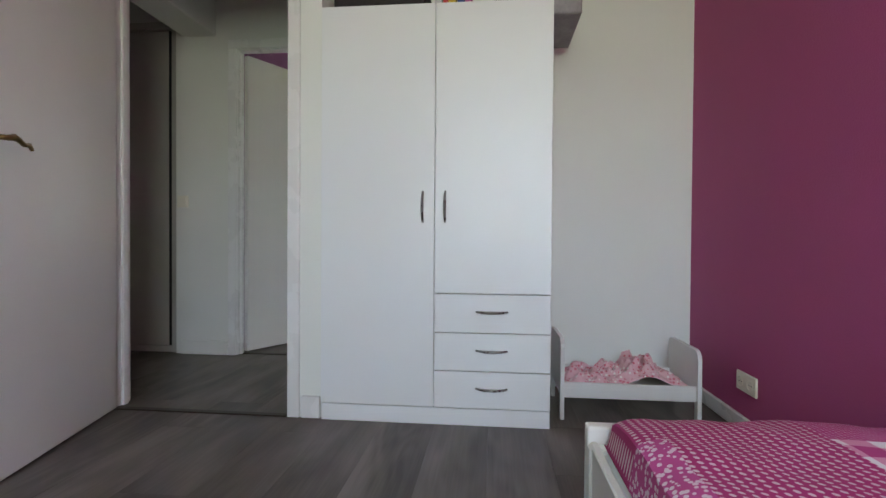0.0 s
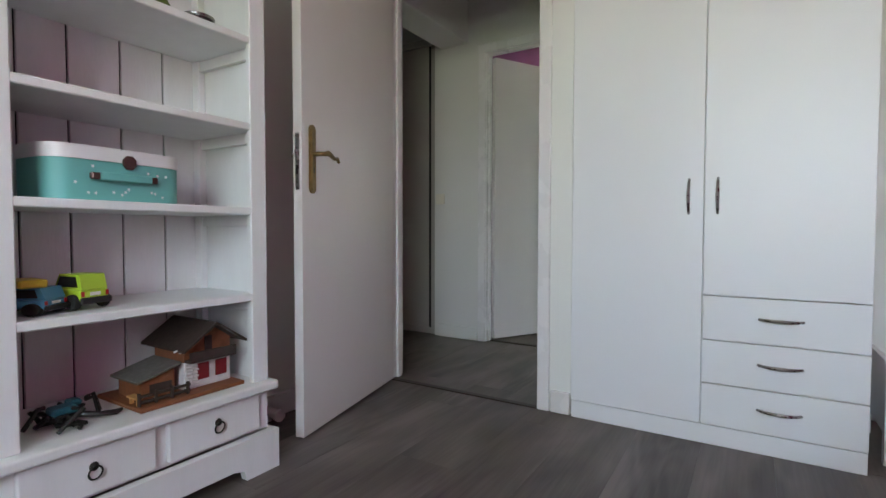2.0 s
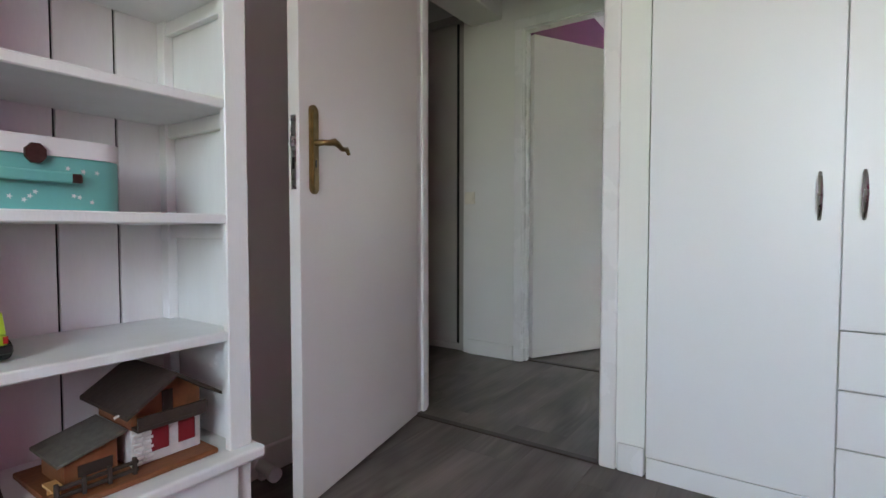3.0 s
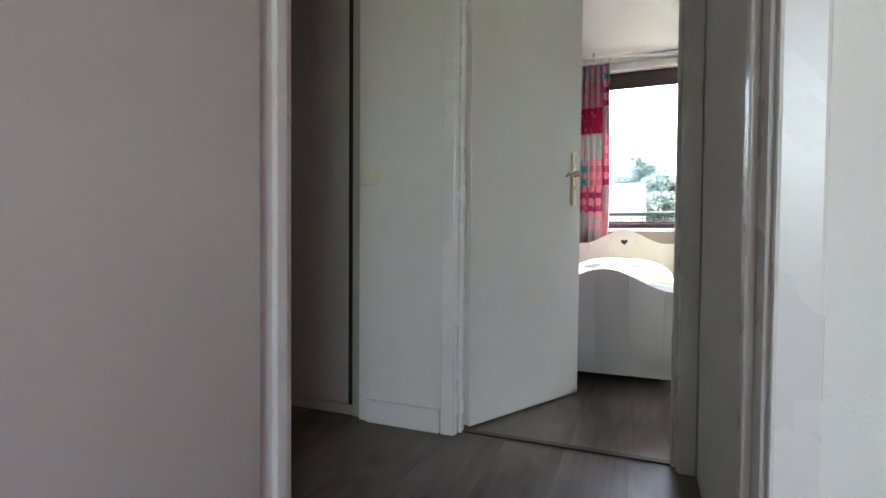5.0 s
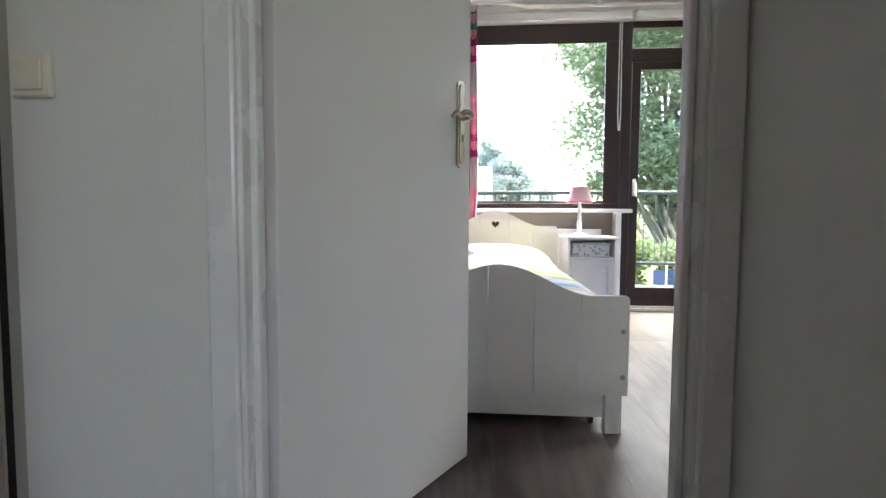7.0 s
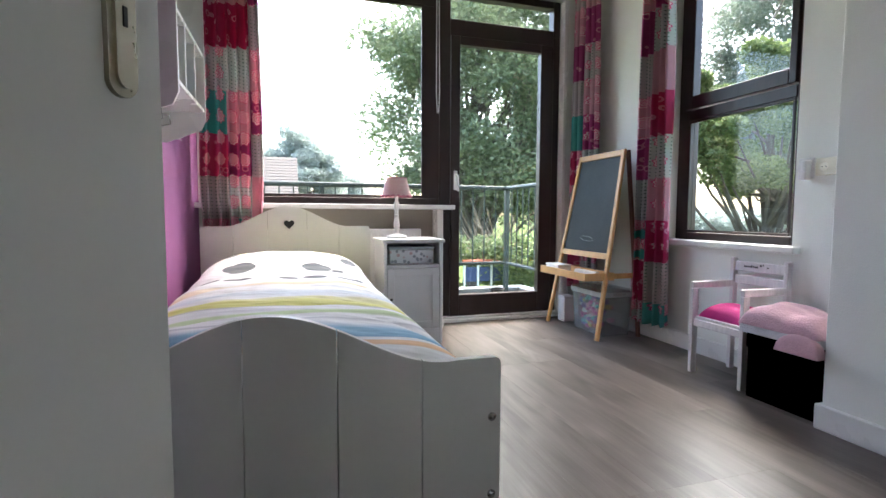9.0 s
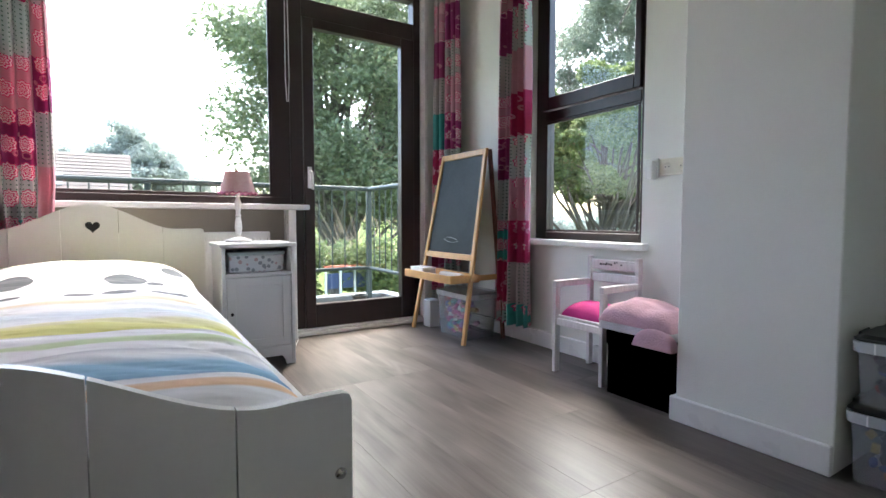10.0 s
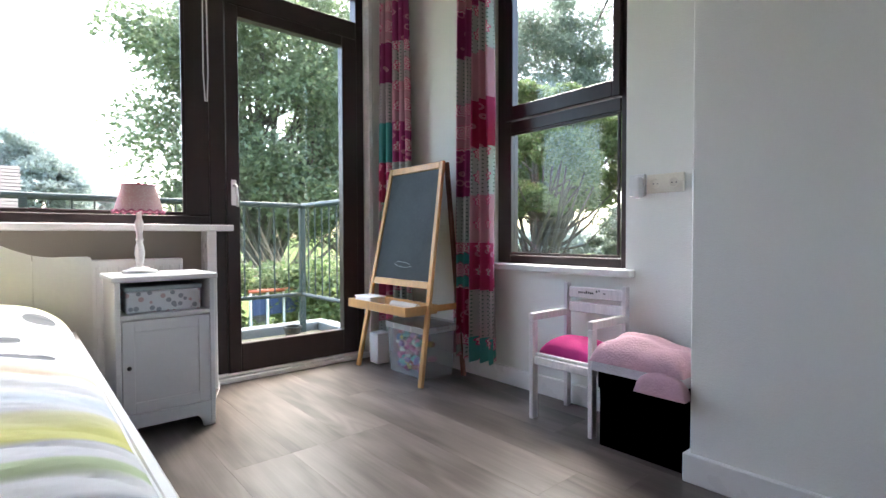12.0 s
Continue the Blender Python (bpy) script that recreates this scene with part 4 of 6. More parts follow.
gf = thing("toy_animal", "dark green toy figure on an upper shelf", "toy", pose(-1.68, 0.85, 1.4735))
part("figure", soft(-0.04, 0.04, -0.07, 0.07, 0, 0.09, power=2.2, nx=16, ny=20, lump=0.015, seed=8), mat("green_toy_plastic", (0.09, 0.13, 0.02), 0.5, var=0.4, scale=30), gf, smooth=True)
pip = thing("heating_pipe_stub", "white capped pipe end at the skirting", "pipe", pose(-1.86, 1.45, 0))
part("pipe", tube([(-0.05, 0, 0.045), (0.03, -0.01, 0.045)], 0.021, 14), WPLASTIC, pip, smooth=True)
part("cap", tube([(0.03, -0.01, 0.045), (0.05, -0.013, 0.045)], 0.025, 14), WPLASTIC, pip, smooth=True)
part("bracket", boxes((-0.052, -0.03, -0.012, 0.012, 0, 0.03), bev=0.002), WPLASTIC, pip)

# ---- second bedroom ----


def wave_top(x0, x1, low, high, n, cx=None):
    """Points along a swung top edge: low ends, a round hump in the middle."""
    cx = (x0 + x1) / 2 if cx is None else cx
    half = (x1 - x0) / 2
    out = []
    for i in range(n + 1):
        x = x0 + (x1 - x0) * i / n
        s = min(1.0, abs(x - cx) / (half * 0.80))
        out.append((x, low + (high - low) * (0.5 + 0.5 * math.cos(math.pi * s)) - 0.012 * (s ** 2) * (1 - s) * 4))
    return out


def heart(cx, cz, r):
    pts = []
    for k in range(28):
        a = 2 * math.pi * k / 28
        pts.append((cx + r * 16 * math.sin(a) ** 3 / 17, cz + r * (13 * math.cos(a) - 5 * math.cos(2 * a) - 2 * math.cos(3 * a) - math.cos(4 * a)) / 17))
    return pts


def board_planks(name, top, bottom, cuts, y, depth, parent, material, hole=None):
    """A board of upright planks with fine joints between them, cut along a swung top."""
    x0, x1 = top[0][0], top[-1][0]
    edges = [x0] + cuts + [x1]

    def z_at(x):
        for (xa, za), (xb, zb) in zip(top, top[1:]):
            if xa - 1e-9 <= x <= xb + 1e-9:
                return za + (zb - za) * (x - xa) / (xb - xa)
        return top[-1][1]

    for a, b in zip(edges, edges[1:]):
        a2, b2 = a + 0.0012, b - 0.0012
        out = [(a2, bottom), (b2, bottom), (b2, z_at(b2))] + [(x, z) for x, z in reversed(top) if a2 + 0.003 < x < b2 - 0.003] + [(a2, z_at(a2))]
        if a == x0:
            out[-1:] = [(a2 + 0.012, z_at(a2)), (a2, z_at(a2) - 0.012)]
        if b == x1:
            out[2:3] = [(b2, z_at(b2) - 0.014), (b2 - 0.004, z_at(b2) - 0.004), (b2 - 0.014, z_at(b2))]
        holes = [hole] if hole and a < hole[0][0] < b else []
        part(name, panel(out, holes, depth, Matrix.Translation((0, y, 0)) @ UPX), material, parent)


BX0, BX1 = -1.785, -0.822
bed = thing("bed", "white wooden single bed with a swung footboard and heart cut-out", "bed", pose(0, 0, 0))
fb = part("footboard", boxes((BX0 + 0.01, BX1 - 0.01, 4.37, 4.376, 0.17, 0.50)), BEDWHITE, bed)
board_planks("plank", wave_top(BX0, BX1, 0.530, 0.645, 48, -1.31), 0.15, [-1.53, -1.352, -1.176, -1.001], 4.35, 0.019, fb, BEDWHITE)
for z in (0.397, 0.221):
    r = part("bolt", lathe([(0, 0.004), (0.004, 0.004), (0.006, 0.0025), (0.009, 0.002), (0.010, 0)], 14), CHROME, fb, smooth=True)
    r.matrix_local = Matrix.Translation((-0.843, 4.35, z)) @ Matrix.Rotation(radians(90), 4, "X")
for x in (BX0 + 0.02, BX1 - 0.085):
    part("leg", boxes((x, x + 0.065, 4.352, 4.387, 0, 0.152), bev=0.003), BEDWHITE, bed)
hbx = part("headboard", boxes((-1.775, -0.765, 6.69, 6.696, 0.25, 0.70)), BEDWHITE, bed)
board_planks("plank", wave_top(-1.782, -0.758, 0.762, 0.889, 48, -1.275), 0.20, [-1.60, -1.40, -1.16, -0.96], 6.67, 0.02, hbx, BEDWHITE, heart(-1.27, 0.775, 0.034))
# Black plug added in the cut-out for the unlit gap behind the headboard.
part("heart_hole_shade", panel(heart(-1.27, 0.775, 0.034), [], 0.012, Matrix.Translation((0, 6.677, 0)) @ UPX), BLACK, hbx, "black plug standing for the shade behind the heart cut-out")
for x in (-1.782, -0.818):
    part("leg", boxes((x, x + 0.06, 6.67, 6.725, 0, 0.2), bev=0.003), BEDWHITE, bed)
for x in (-1.765, -0.842):
    part("side_rail", boxes((x, x + 0.022, 4.377, 6.67, 0.27, 0.44), bev=0.004), BEDWHITE, bed)
part("mattress", boxes((-1.74, -0.845, 4.387, 6.66, 0.27, 0.43), bev=0.03, seg=3), WPLASTIC, bed)
ud = thing("under_bed_drawer", "white rolling drawer under the bed", "drawer", pose(0, 0, 0))
part("front", boxes((-1.72, -0.90, 4.397, 4.412, 0.045, 0.20), bev=0.003), BEDWHITE, ud)
part("box", boxes((-1.70, -0.92, 4.412, 5.2, 0.05, 0.15), bev=0.002), BEDWHITE, ud)
for x in (-1.66, -0.94):
    c = part("caster", lathe([(0, -0.01), (0.022, -0.01), (0.022, 0.01), (0, 0.01)], 14), BLACK, ud, smooth=True)
    c.matrix_local = Matrix.Translation((x, 4.45, 0.023)) @ Matrix.Rotation(radians(90), 4, "Y")
    part("caster_fork", boxes((x - 0.016, x + 0.016, 4.435, 4.465, 0.038, 0.05)), WPLASTIC, ud)


def striped():
    """White cotton with soft watercolour bands across the bed and grey sheep-like blots near the head."""
    m = bpy.data.materials.new("white_watercolour_striped_cotton")
    m.use_nodes = True
    t = m.node_tree
    b = t.nodes["Principled BSDF"]
    b.inputs["Roughness"].default_value = 0.85
    co = t.nodes.new("ShaderNodeTexCoord")
    mp = t.nodes.new("ShaderNodeMapping")
    mp.inputs["Scale"].default_value = (1.0, 7.0, 1.0)
    t.links.new(co.outputs["Object"], mp.inputs[0])
    n = t.nodes.new("ShaderNodeTexNoise")
    n.inputs["Scale"].default_value, n.inputs["Detail"].default_value = 2.2, 5
    t.links.new(mp.outputs[0], n.inputs[0])
    sp = t.nodes.new("ShaderNodeSeparateXYZ")
    t.links.new(co.outputs["Object"], sp.inputs[0])
    f = math_(t, "DIVIDE", math_(t, "ADD", sp.outputs[1], math_(t, "MULTIPLY", math_(t, "SUBTRACT", n.outputs[0], 0.5), 0.022)), 2.35)
    W, Y, B, O, G, P = (0.80, 0.80, 0.81), (0.68, 0.66, 0.22), (0.22, 0.42, 0.60), (0.74, 0.50, 0.30), (0.56, 0.66, 0.40), (0.74, 0.62, 0.56)
    L = (0.62, 0.68, 0.74)
    D = (0.50, 0.50, 0.54)
    band = ramp(t, f, [(0.0, W), (0.040, W), (0.043, O), (0.058, O), (0.061, W), (0.074, W), (0.077, (0.13, 0.27, 0.42)), (0.098, B), (0.122, (0.27, 0.47, 0.63)), (0.134, L), (0.150, W), (0.168, D), (0.174, W), (0.200, W), (0.206, G), (0.222, G), (0.228, W), (0.262, W), (0.267, D), (0.271, Y), (0.308, Y), (0.335, (0.74, 0.71, 0.44)), (0.345, W), (0.39, L), (0.43, W), (0.47, W), (0.485, (0.76, 0.62, 0.46)), (0.515, (0.78, 0.70, 0.58)), (0.52, W), (0.80, W), (0.84, (0.72, 0.72, 0.45))])
    vx = math_(t, "MULTIPLY", sp.outputs[0], 1.0)
    blot = None
    for cx, cy, rx, ry in ((0.16, 1.62, 0.085, 0.10), (-0.22, 1.66, 0.085, 0.09), (0.26, 1.56, 0.035, 0.05), (0.14, 1.36, 0.06, 0.035), (0.02, 1.34, 0.05, 0.022), (0.30, 1.36, 0.07, 0.03), (-0.20, 1.36, 0.07, 0.03), (-0.32, 1.40, 0.05, 0.03), (-0.14, 1.98, 0.07, 0.07), (0.14, 2.02, 0.065, 0.05), (-0.30, 1.98, 0.05, 0.05), (0.34, 1.80, 0.05, 0.06)):
        ex = math_(t, "POWER", math_(t, "DIVIDE", math_(t, "SUBTRACT", vx, cx), rx), 2.0)
        ey = math_(t, "POWER", math_(t, "DIVIDE", math_(t, "SUBTRACT", sp.outputs[1], cy), ry), 2.0)
        e = math_(t, "LESS_THAN", math_(t, "ADD", math_(t, "ADD", ex, ey), math_(t, "MULTIPLY", n.outputs[0], 0.6)), 1.1)
        blot = e if blot is None else math_(t, "MAXIMUM", blot, e)
    col = mixc(t, blot, band, (0.13, 0.14, 0.15))
    t.links.new(col, b.inputs["Base Color"])
    n2 = t.nodes.new("ShaderNodeTexNoise")
    n2.inputs["Scale"].default_value = 7
    mp2 = t.nodes.new("ShaderNodeMapping")
    mp2.inputs["Scale"].default_value = (0.8, 2.4, 1.0)
    t.links.new(co.outputs["Object"], mp2.inputs[0])
    t.links.new(mp2.outputs[0], n2.inputs[0])
    bp = t.nodes.new("ShaderNodeBump")
    bp.inputs["Strength"].default_value, bp.inputs["Distance"].default_value = 0.8, 0.02
    t.links.new(n2.outputs[0], bp.inputs["Height"])
    t.links.new(bp.outputs[0], b.inputs["Normal"])
    return m


STRIPED = striped()
dv2 = thing("duvet", "white duvet with watercolour stripes and grey sheep-like blots", "duvet", pose(-1.293, 4.39, 0.432))
bm = bmesh.new()
bmesh.ops.create_grid(bm, x_segments=64, y_segments=200, size=1.0)
for v in bm.verts:
    u, w = v.co.x, v.co.y
    py = (w + 1) / 2 * 2.27
    ex = max(0.0, 1 - abs(u) ** 3.0) ** (1 / 2.2)
    ey = max(0.0, 1 - abs(w) ** 26) ** (1 / 3.0)
    pill = 0.075 * math.exp(-(((py - 1.95) / 0.30) ** 2))
    hgt = (0.118 + pill) * ex * ey
    cr = 0.009 * noise.noise(Vector((u * 1.3, py * 5.0, 2))) + 0.005 * noise.noise(Vector((u * 3, py * 11, 5)))
    cr -= 0.012 * (0.35 + 0.65 * abs(u)) * (1 - abs(noise.noise(Vector((u * 1.1 + 0.3 * py, py * 7.5 + 0.8 * u * u, 9))))) ** 8
    v.co = (u * 0.448, py, max(0.0, hgt + cr * min(1, hgt * 14)))
r = bmesh.ops.extrude_face_region(bm, geom=list(bm.faces))
for q in r["geom"]:
    if isinstance(q, bmesh.types.BMVert):
        q.co.z = -0.003
part("cover", bm, STRIPED, dv2, smooth=True)
for s in (-1, 1):
    part("piping", tube([(s * 0.447, 0.05 + 0.115 * i, 0.004 + 0.003 * math.sin(i * 1.9)) for i in range(21)], 0.005, 6), WPLASTIC, dv2, "thin white sewn edge", smooth=True)


def nightstand():
    x0, x1, y0, y1, top = -0.713, -0.333, 6.395, 6.74, 0.684
    n = thing("nightstand", "small white nightstand with an open niche and a panelled door", "nightstand", pose(0, 0, 0))
    part("top", boxes((x0 - 0.012, x1 + 0.012, y0 - 0.014, y1 + 0.004, top - 0.022, top), bev=0.004, seg=2), GREYWHITE, n)
    part("side_panel", boxes((x0, x0 + 0.02, y0, y1, 0.0, top - 0.022), bev=0.002), GREYWHITE, n)
    part("side_panel", boxes((x1 - 0.02, x1, y0, y1, 0.0, top - 0.022), bev=0.002), GREYWHITE, n)
    part("back_panel", boxes((x0 + 0.02, x1 - 0.02, y1 - 0.01, y1, 0.06, top - 0.022)), GREYWHITE, n)
    part("shelf", boxes((x0 + 0.02, x1 - 0.02, y0 + 0.004, y1 - 0.01, 0.505, 0.523), bev=0.002), GREYWHITE, n)
    part("bottom", boxes((x0 + 0.02, x1 - 0.02, y0 + 0.02, y1 - 0.01, 0.09, 0.105)), GREYWHITE, n)
    d = part("door", boxes((x0 + 0.023, x1 - 0.023, y0 + 0.006, y0 + 0.02, 0.112, 0.50), bev=0.0012), GREYWHITE, n)
    for q in ((x0 + 0.023, x0 + 0.068, 0.112, 0.50), (x1 - 0.068, x1 - 0.023, 0.112, 0.50), (x0 + 0.068, x1 - 0.068, 0.112, 0.16), (x0 + 0.068, x1 - 0.068, 0.452, 0.50)):
        part("door_rail", boxes((q[0], q[1], y0, y0 + 0.006, q[2], q[3]), bev=0.0015), GREYWHITE, d)
    k = part("knob", lathe([(0.004, 0), (0.004, 0.008), (0.008, 0.012), (0.009, 0.017), (0.006, 0.021), (0, 0.022)], 14), IRON, d, "small dark door knob", smooth=True)
    k.matrix_local = Matrix.Translation((x0 + 0.045, y0, 0.31)) @ Matrix.Rotation(radians(90), 4, "X")
    ap = [(x0 + 0.02, 0.108), (x0 + 0.02, 0.0), (x0 + 0.05, 0.0), (x0 + 0.058, 0.03), (x0 + 0.075, 0.052), (x1 - 0.075, 0.052), (x1 - 0.058, 0.03), (x1 - 0.05, 0.0), (x1 - 0.02, 0.0), (x1 - 0.02, 0.108)]
    part("apron", panel(ap, [], 0.016, Matrix.Translation((0, y0 + 0.002, 0)) @ UPX), GREYWHITE, n)


nightstand()
GREYCLOTH = flower_cloth("pale_grey_printed_cotton", (0.62, 0.64, 0.66), (0.28, 0.30, 0.33), 34, (0.5, 0.36, 0.36))
sb = thing("fabric_box", "pale grey printed fabric box in the nightstand niche", "box", pose(-0.523, 6.54, 0.524))
part("body", boxes((-0.145, 0.145, -0.10, 0.13, 0, 0.092), bev=0.008, seg=2), GREYCLOTH, sb)
part("lid", boxes((-0.15, 0.15, -0.105, 0.134, 0.0925, 0.112), bev=0.006, seg=2), mat("grey_blue_cotton", (0.34, 0.40, 0.43), 0.8, var=0.1), sb)

GINGHAM = flower_cloth("fine_pink_gingham", (0.72, 0.46, 0.45), (0.78, 0.60, 0.58), 130)
tl = thing("table_lamp", "white turned table lamp with a pink fabric shade", "table lamp", pose(-0.585, 6.62, 0.6845))
part("base", lathe([(0, 0), (0.07, 0), (0.072, 0.006), (0.068, 0.013), (0.045, 0.018), (0.03, 0.026), (0, 0.026)], 28), TRIM, tl, smooth=True)
part("stem", lathe([(0, 0.026), (0.018, 0.026), (0.012, 0.036), (0.016, 0.055), (0.021, 0.085), (0.018, 0.115), (0.012, 0.14), (0.017, 0.150), (0.012, 0.16), (0.015, 0.20), (0.018, 0.225), (0.011, 0.245), (0.010, 0.29), (0, 0.29)], 24), TRIM, tl, smooth=True)
shd = part("shade", lathe([(0.098, 0.278), (0.066, 0.395), (0.064, 0.395), (0.096, 0.278)], 36), GINGHAM, tl, smooth=True)
bm = bmesh.new()
ring = []
for k in range(72):
    a = 2 * math.pi * k / 72
    ring.append((0.1005 * math.cos(a), 0.1005 * math.sin(a), 0.276 + 0.005 * math.sin(k * math.pi / 2)))
part("scalloped_trim", tube(ring, 0.0045, 6, closed=True), mat("rose_trim", (0.50, 0.13, 0.22), 0.7), shd, smooth=True)
part("top_trim", tube([(0.067 * math.cos(2 * math.pi * k / 36), 0.067 * math.sin(2 * math.pi * k / 36), 0.394) for k in range(36)], 0.003, 6, closed=True), mat("rose_trim", (0.50, 0.13, 0.22), 0.7), shd, smooth=True)
part("finial", lathe([(0, 0.39), (0.006, 0.392), (0.008, 0.402), (0.004, 0.41), (0, 0.412)], 12), PINE, tl, smooth=True)

rad = thing("radiator", "white panel radiator below the sill", "radiator", pose(0, 0, 0))
part("panel", boxes((-1.70, -0.335, 6.93, 6.955, 0.16, 0.735), bev=0.008, seg=2), TRIM, rad)
part("panel", boxes((-1.70, -0.335, 6.99, 7.01, 0.16, 0.735), bev=0.006), TRIM, rad)
for i in range(30):
    x = -1.675 + i * 0.0455
    part("rib", boxes((x, x + 0.018, 6.925, 6.93, 0.19, 0.70), bev=0.002), TRIM, rad)
for x in (-1.5, -0.55):
    part("foot", boxes((x, x + 0.03, 6.955, 6.99, 0, 0.2)), TRIM, rad)
part("pipe", tube([(-0.31, 6.95, 0.0), (-0.31, 6.95, 0.2), (-0.335, 6.95, 0.2)], 0.009, 8), TRIM, rad)
cb = thing("cable", "thin white lamp cable on the floor", "cable", pose(0, 0, 0))
part("wire", tube([(-0.28, 6.82, 0.006), (-0.23, 6.76, 0.005), (-0.19, 6.84, 0.02), (-0.16, 6.93, 0.03), (-0.1, 6.965, 0.007)], 0.0035, 6), WPLASTIC, cb)


def patchwork():
    """Printed cotton of patches: crimson, rose, pale dotted and turquoise, some with ringed flowers. Uses the cloth's own metres."""
    m = bpy.data.materials.new("patchwork_curtain_cotton")
    m.use_nodes = True
    t = m.node_tree
    b = t.nodes["Principled BSDF"]
    b.inputs["Roughness"].default_value = 0.9
    uv = t.nodes.new("ShaderNodeUVMap")
    sp = t.nodes.new("ShaderNodeSeparateXYZ")
    t.links.new(uv.outputs[0], sp.inputs[0])
    u, v = sp.outputs[0], sp.outputs[1]
    PU, PV = 4.2, 3.7
    cu = math_(t, "MULTIPLY", u, PU)
    shift = node(t, "ShaderNodeTexWhiteNoise", None, None)
    wcol = shift.node
    wcol.noise_dimensions = "1D"
    t.links.new(math_(t, "FLOOR", cu), wcol.inputs["W"])
    step = math_(t, "MULTIPLY", math_(t, "GREATER_THAN", shift, 0.6), 1.0)
    cv = math_(t, "ADD", math_(t, "MULTIPLY", v, PV), step)
    cell = t.nodes.new("ShaderNodeCombineXYZ")
    t.links.new(math_(t, "FLOOR", cu), cell.inputs[0])
    t.links.new(math_(t, "FLOOR", cv), cell.inputs[1])
    wn_ = t.nodes.new("ShaderNodeTexWhiteNoise")
    t.links.new(cell.outputs[0], wn_.inputs[0])
    r = wn_.outputs[0]
    sep = t.nodes.new("ShaderNodeSeparateColor")
    t.links.new(wn_.outputs[1], sep.inputs[0])
    row = math_(t, "FRACT", math_(t, "DIVIDE", math_(t, "ADD", math_(t, "FLOOR", cv), 0.1), 3.0))
    pale = math_(t, "LESS_THAN", row, 0.3)
    deep = math_(t, "GREATER_THAN", row, 0.6)
    plain_c = mixc(t, math_(t, "GREATER_THAN", r, 0.84), (0.58, 0.30, 0.35), (0.07, 0.36, 0.34))
    deep_c = ramp(t, sep.outputs[0], [(0.0, (0.42, 0.025, 0.10)), (0.4, (0.33, 0.04, 0.16)), (0.7, (0.48, 0.06, 0.16))], True)
    pale_c = mixc(t, math_(t, "GREATER_THAN", r, 0.5), (0.52, 0.55, 0.53), (0.50, 0.44, 0.44))
    base = mixc(t, deep, mixc(t, pale, plain_c, pale_c), deep_c)

    def dist(ku, kv, ou=0.0, ov=0.0):
        fu = math_(t, "DIVIDE", math_(t, "SUBTRACT", math_(t, "FRACT", math_(t, "ADD", math_(t, "MULTIPLY", u, ku), ou)), 0.5), ku)
        fv = math_(t, "DIVIDE", math_(t, "SUBTRACT", math_(t, "FRACT", math_(t, "ADD", math_(t, "MULTIPLY", v, kv), ov)), 0.5), kv)
        return math_(t, "SQRT", math_(t, "ADD", math_(t, "POWER", fu, 2.0), math_(t, "POWER", fv, 2.0))), fu, fv

    d, fu, fv = dist(PU * 2.0, PV * 2.0, 0.0, 0.3)
    ang = math_(t, "ARCTAN2", fv, fu)
    petal = math_(t, "ADD", d, math_(t, "MULTIPLY", math_(t, "SINE", math_(t, "MULTIPLY", ang, 9.0)), 0.004))
    rings = math_(t, "GREATER_THAN", math_(t, "SINE", math_(t, "MULTIPLY", petal, 420.0)), 0.0)
    fl = math_(t, "MULTIPLY", math_(t, "LESS_THAN", petal, 0.043), math_(t, "GREATER_THAN", sep.outputs[1], 0.35))
    flc = mixc(t, rings, (0.66, 0.08, 0.22), (0.80, 0.70, 0.70))
    d2 = dist(44.0, 44.0)[0]
    small = math_(t, "MULTIPLY", math_(t, "LESS_THAN", d2, 0.0042), pale)
    vr = t.nodes.new("ShaderNodeTexVoronoi")
    vr.inputs["Scale"].default_value = 15
    t.links.new(uv.outputs[0], vr.inputs[0])
    d3 = vr.outputs["Distance"]
    curl = math_(t, "MULTIPLY", math_(t, "MULTIPLY", math_(t, "LESS_THAN", d3, 0.30), math_(t, "GREATER_THAN", d3, 0.17)), deep)
    col = mixc(t, small, base, (0.13, 0.20, 0.16))
    col = mixc(t, curl, col, (0.60, 0.24, 0.33))
    col = mixc(t, fl, col, flc)
    t.links.new(col, b.inputs["Base Color"])
    n = t.nodes.new("ShaderNodeTexNoise")
    n.inputs["Scale"].default_value = 500
    t.links.new(uv.outputs[0], n.inputs[0])
    bp = t.nodes.new("ShaderNodeBump")
    bp.inputs["Strength"].default_value, bp.inputs["Distance"].default_value = 0.15, 0.001
    t.links.new(n.outputs[0], bp.inputs["Height"])
    t.links.new(bp.outputs[0], b.inputs["Normal"])
    tr = t.nodes.new("ShaderNodeBsdfTranslucent")
    t.links.new(col, tr.inputs[0])
    mx = t.nodes.new("ShaderNodeMixShader")
    mx.inputs[0].default_value = 0.35
    t.links.new(b.outputs[0], mx.inputs[1])
    t.links.new(tr.outputs[0], mx.inputs[2])
    t.links.new(mx.outputs[0], t.nodes["Material Output"].inputs[0])
    return m


PATCH = patchwork()


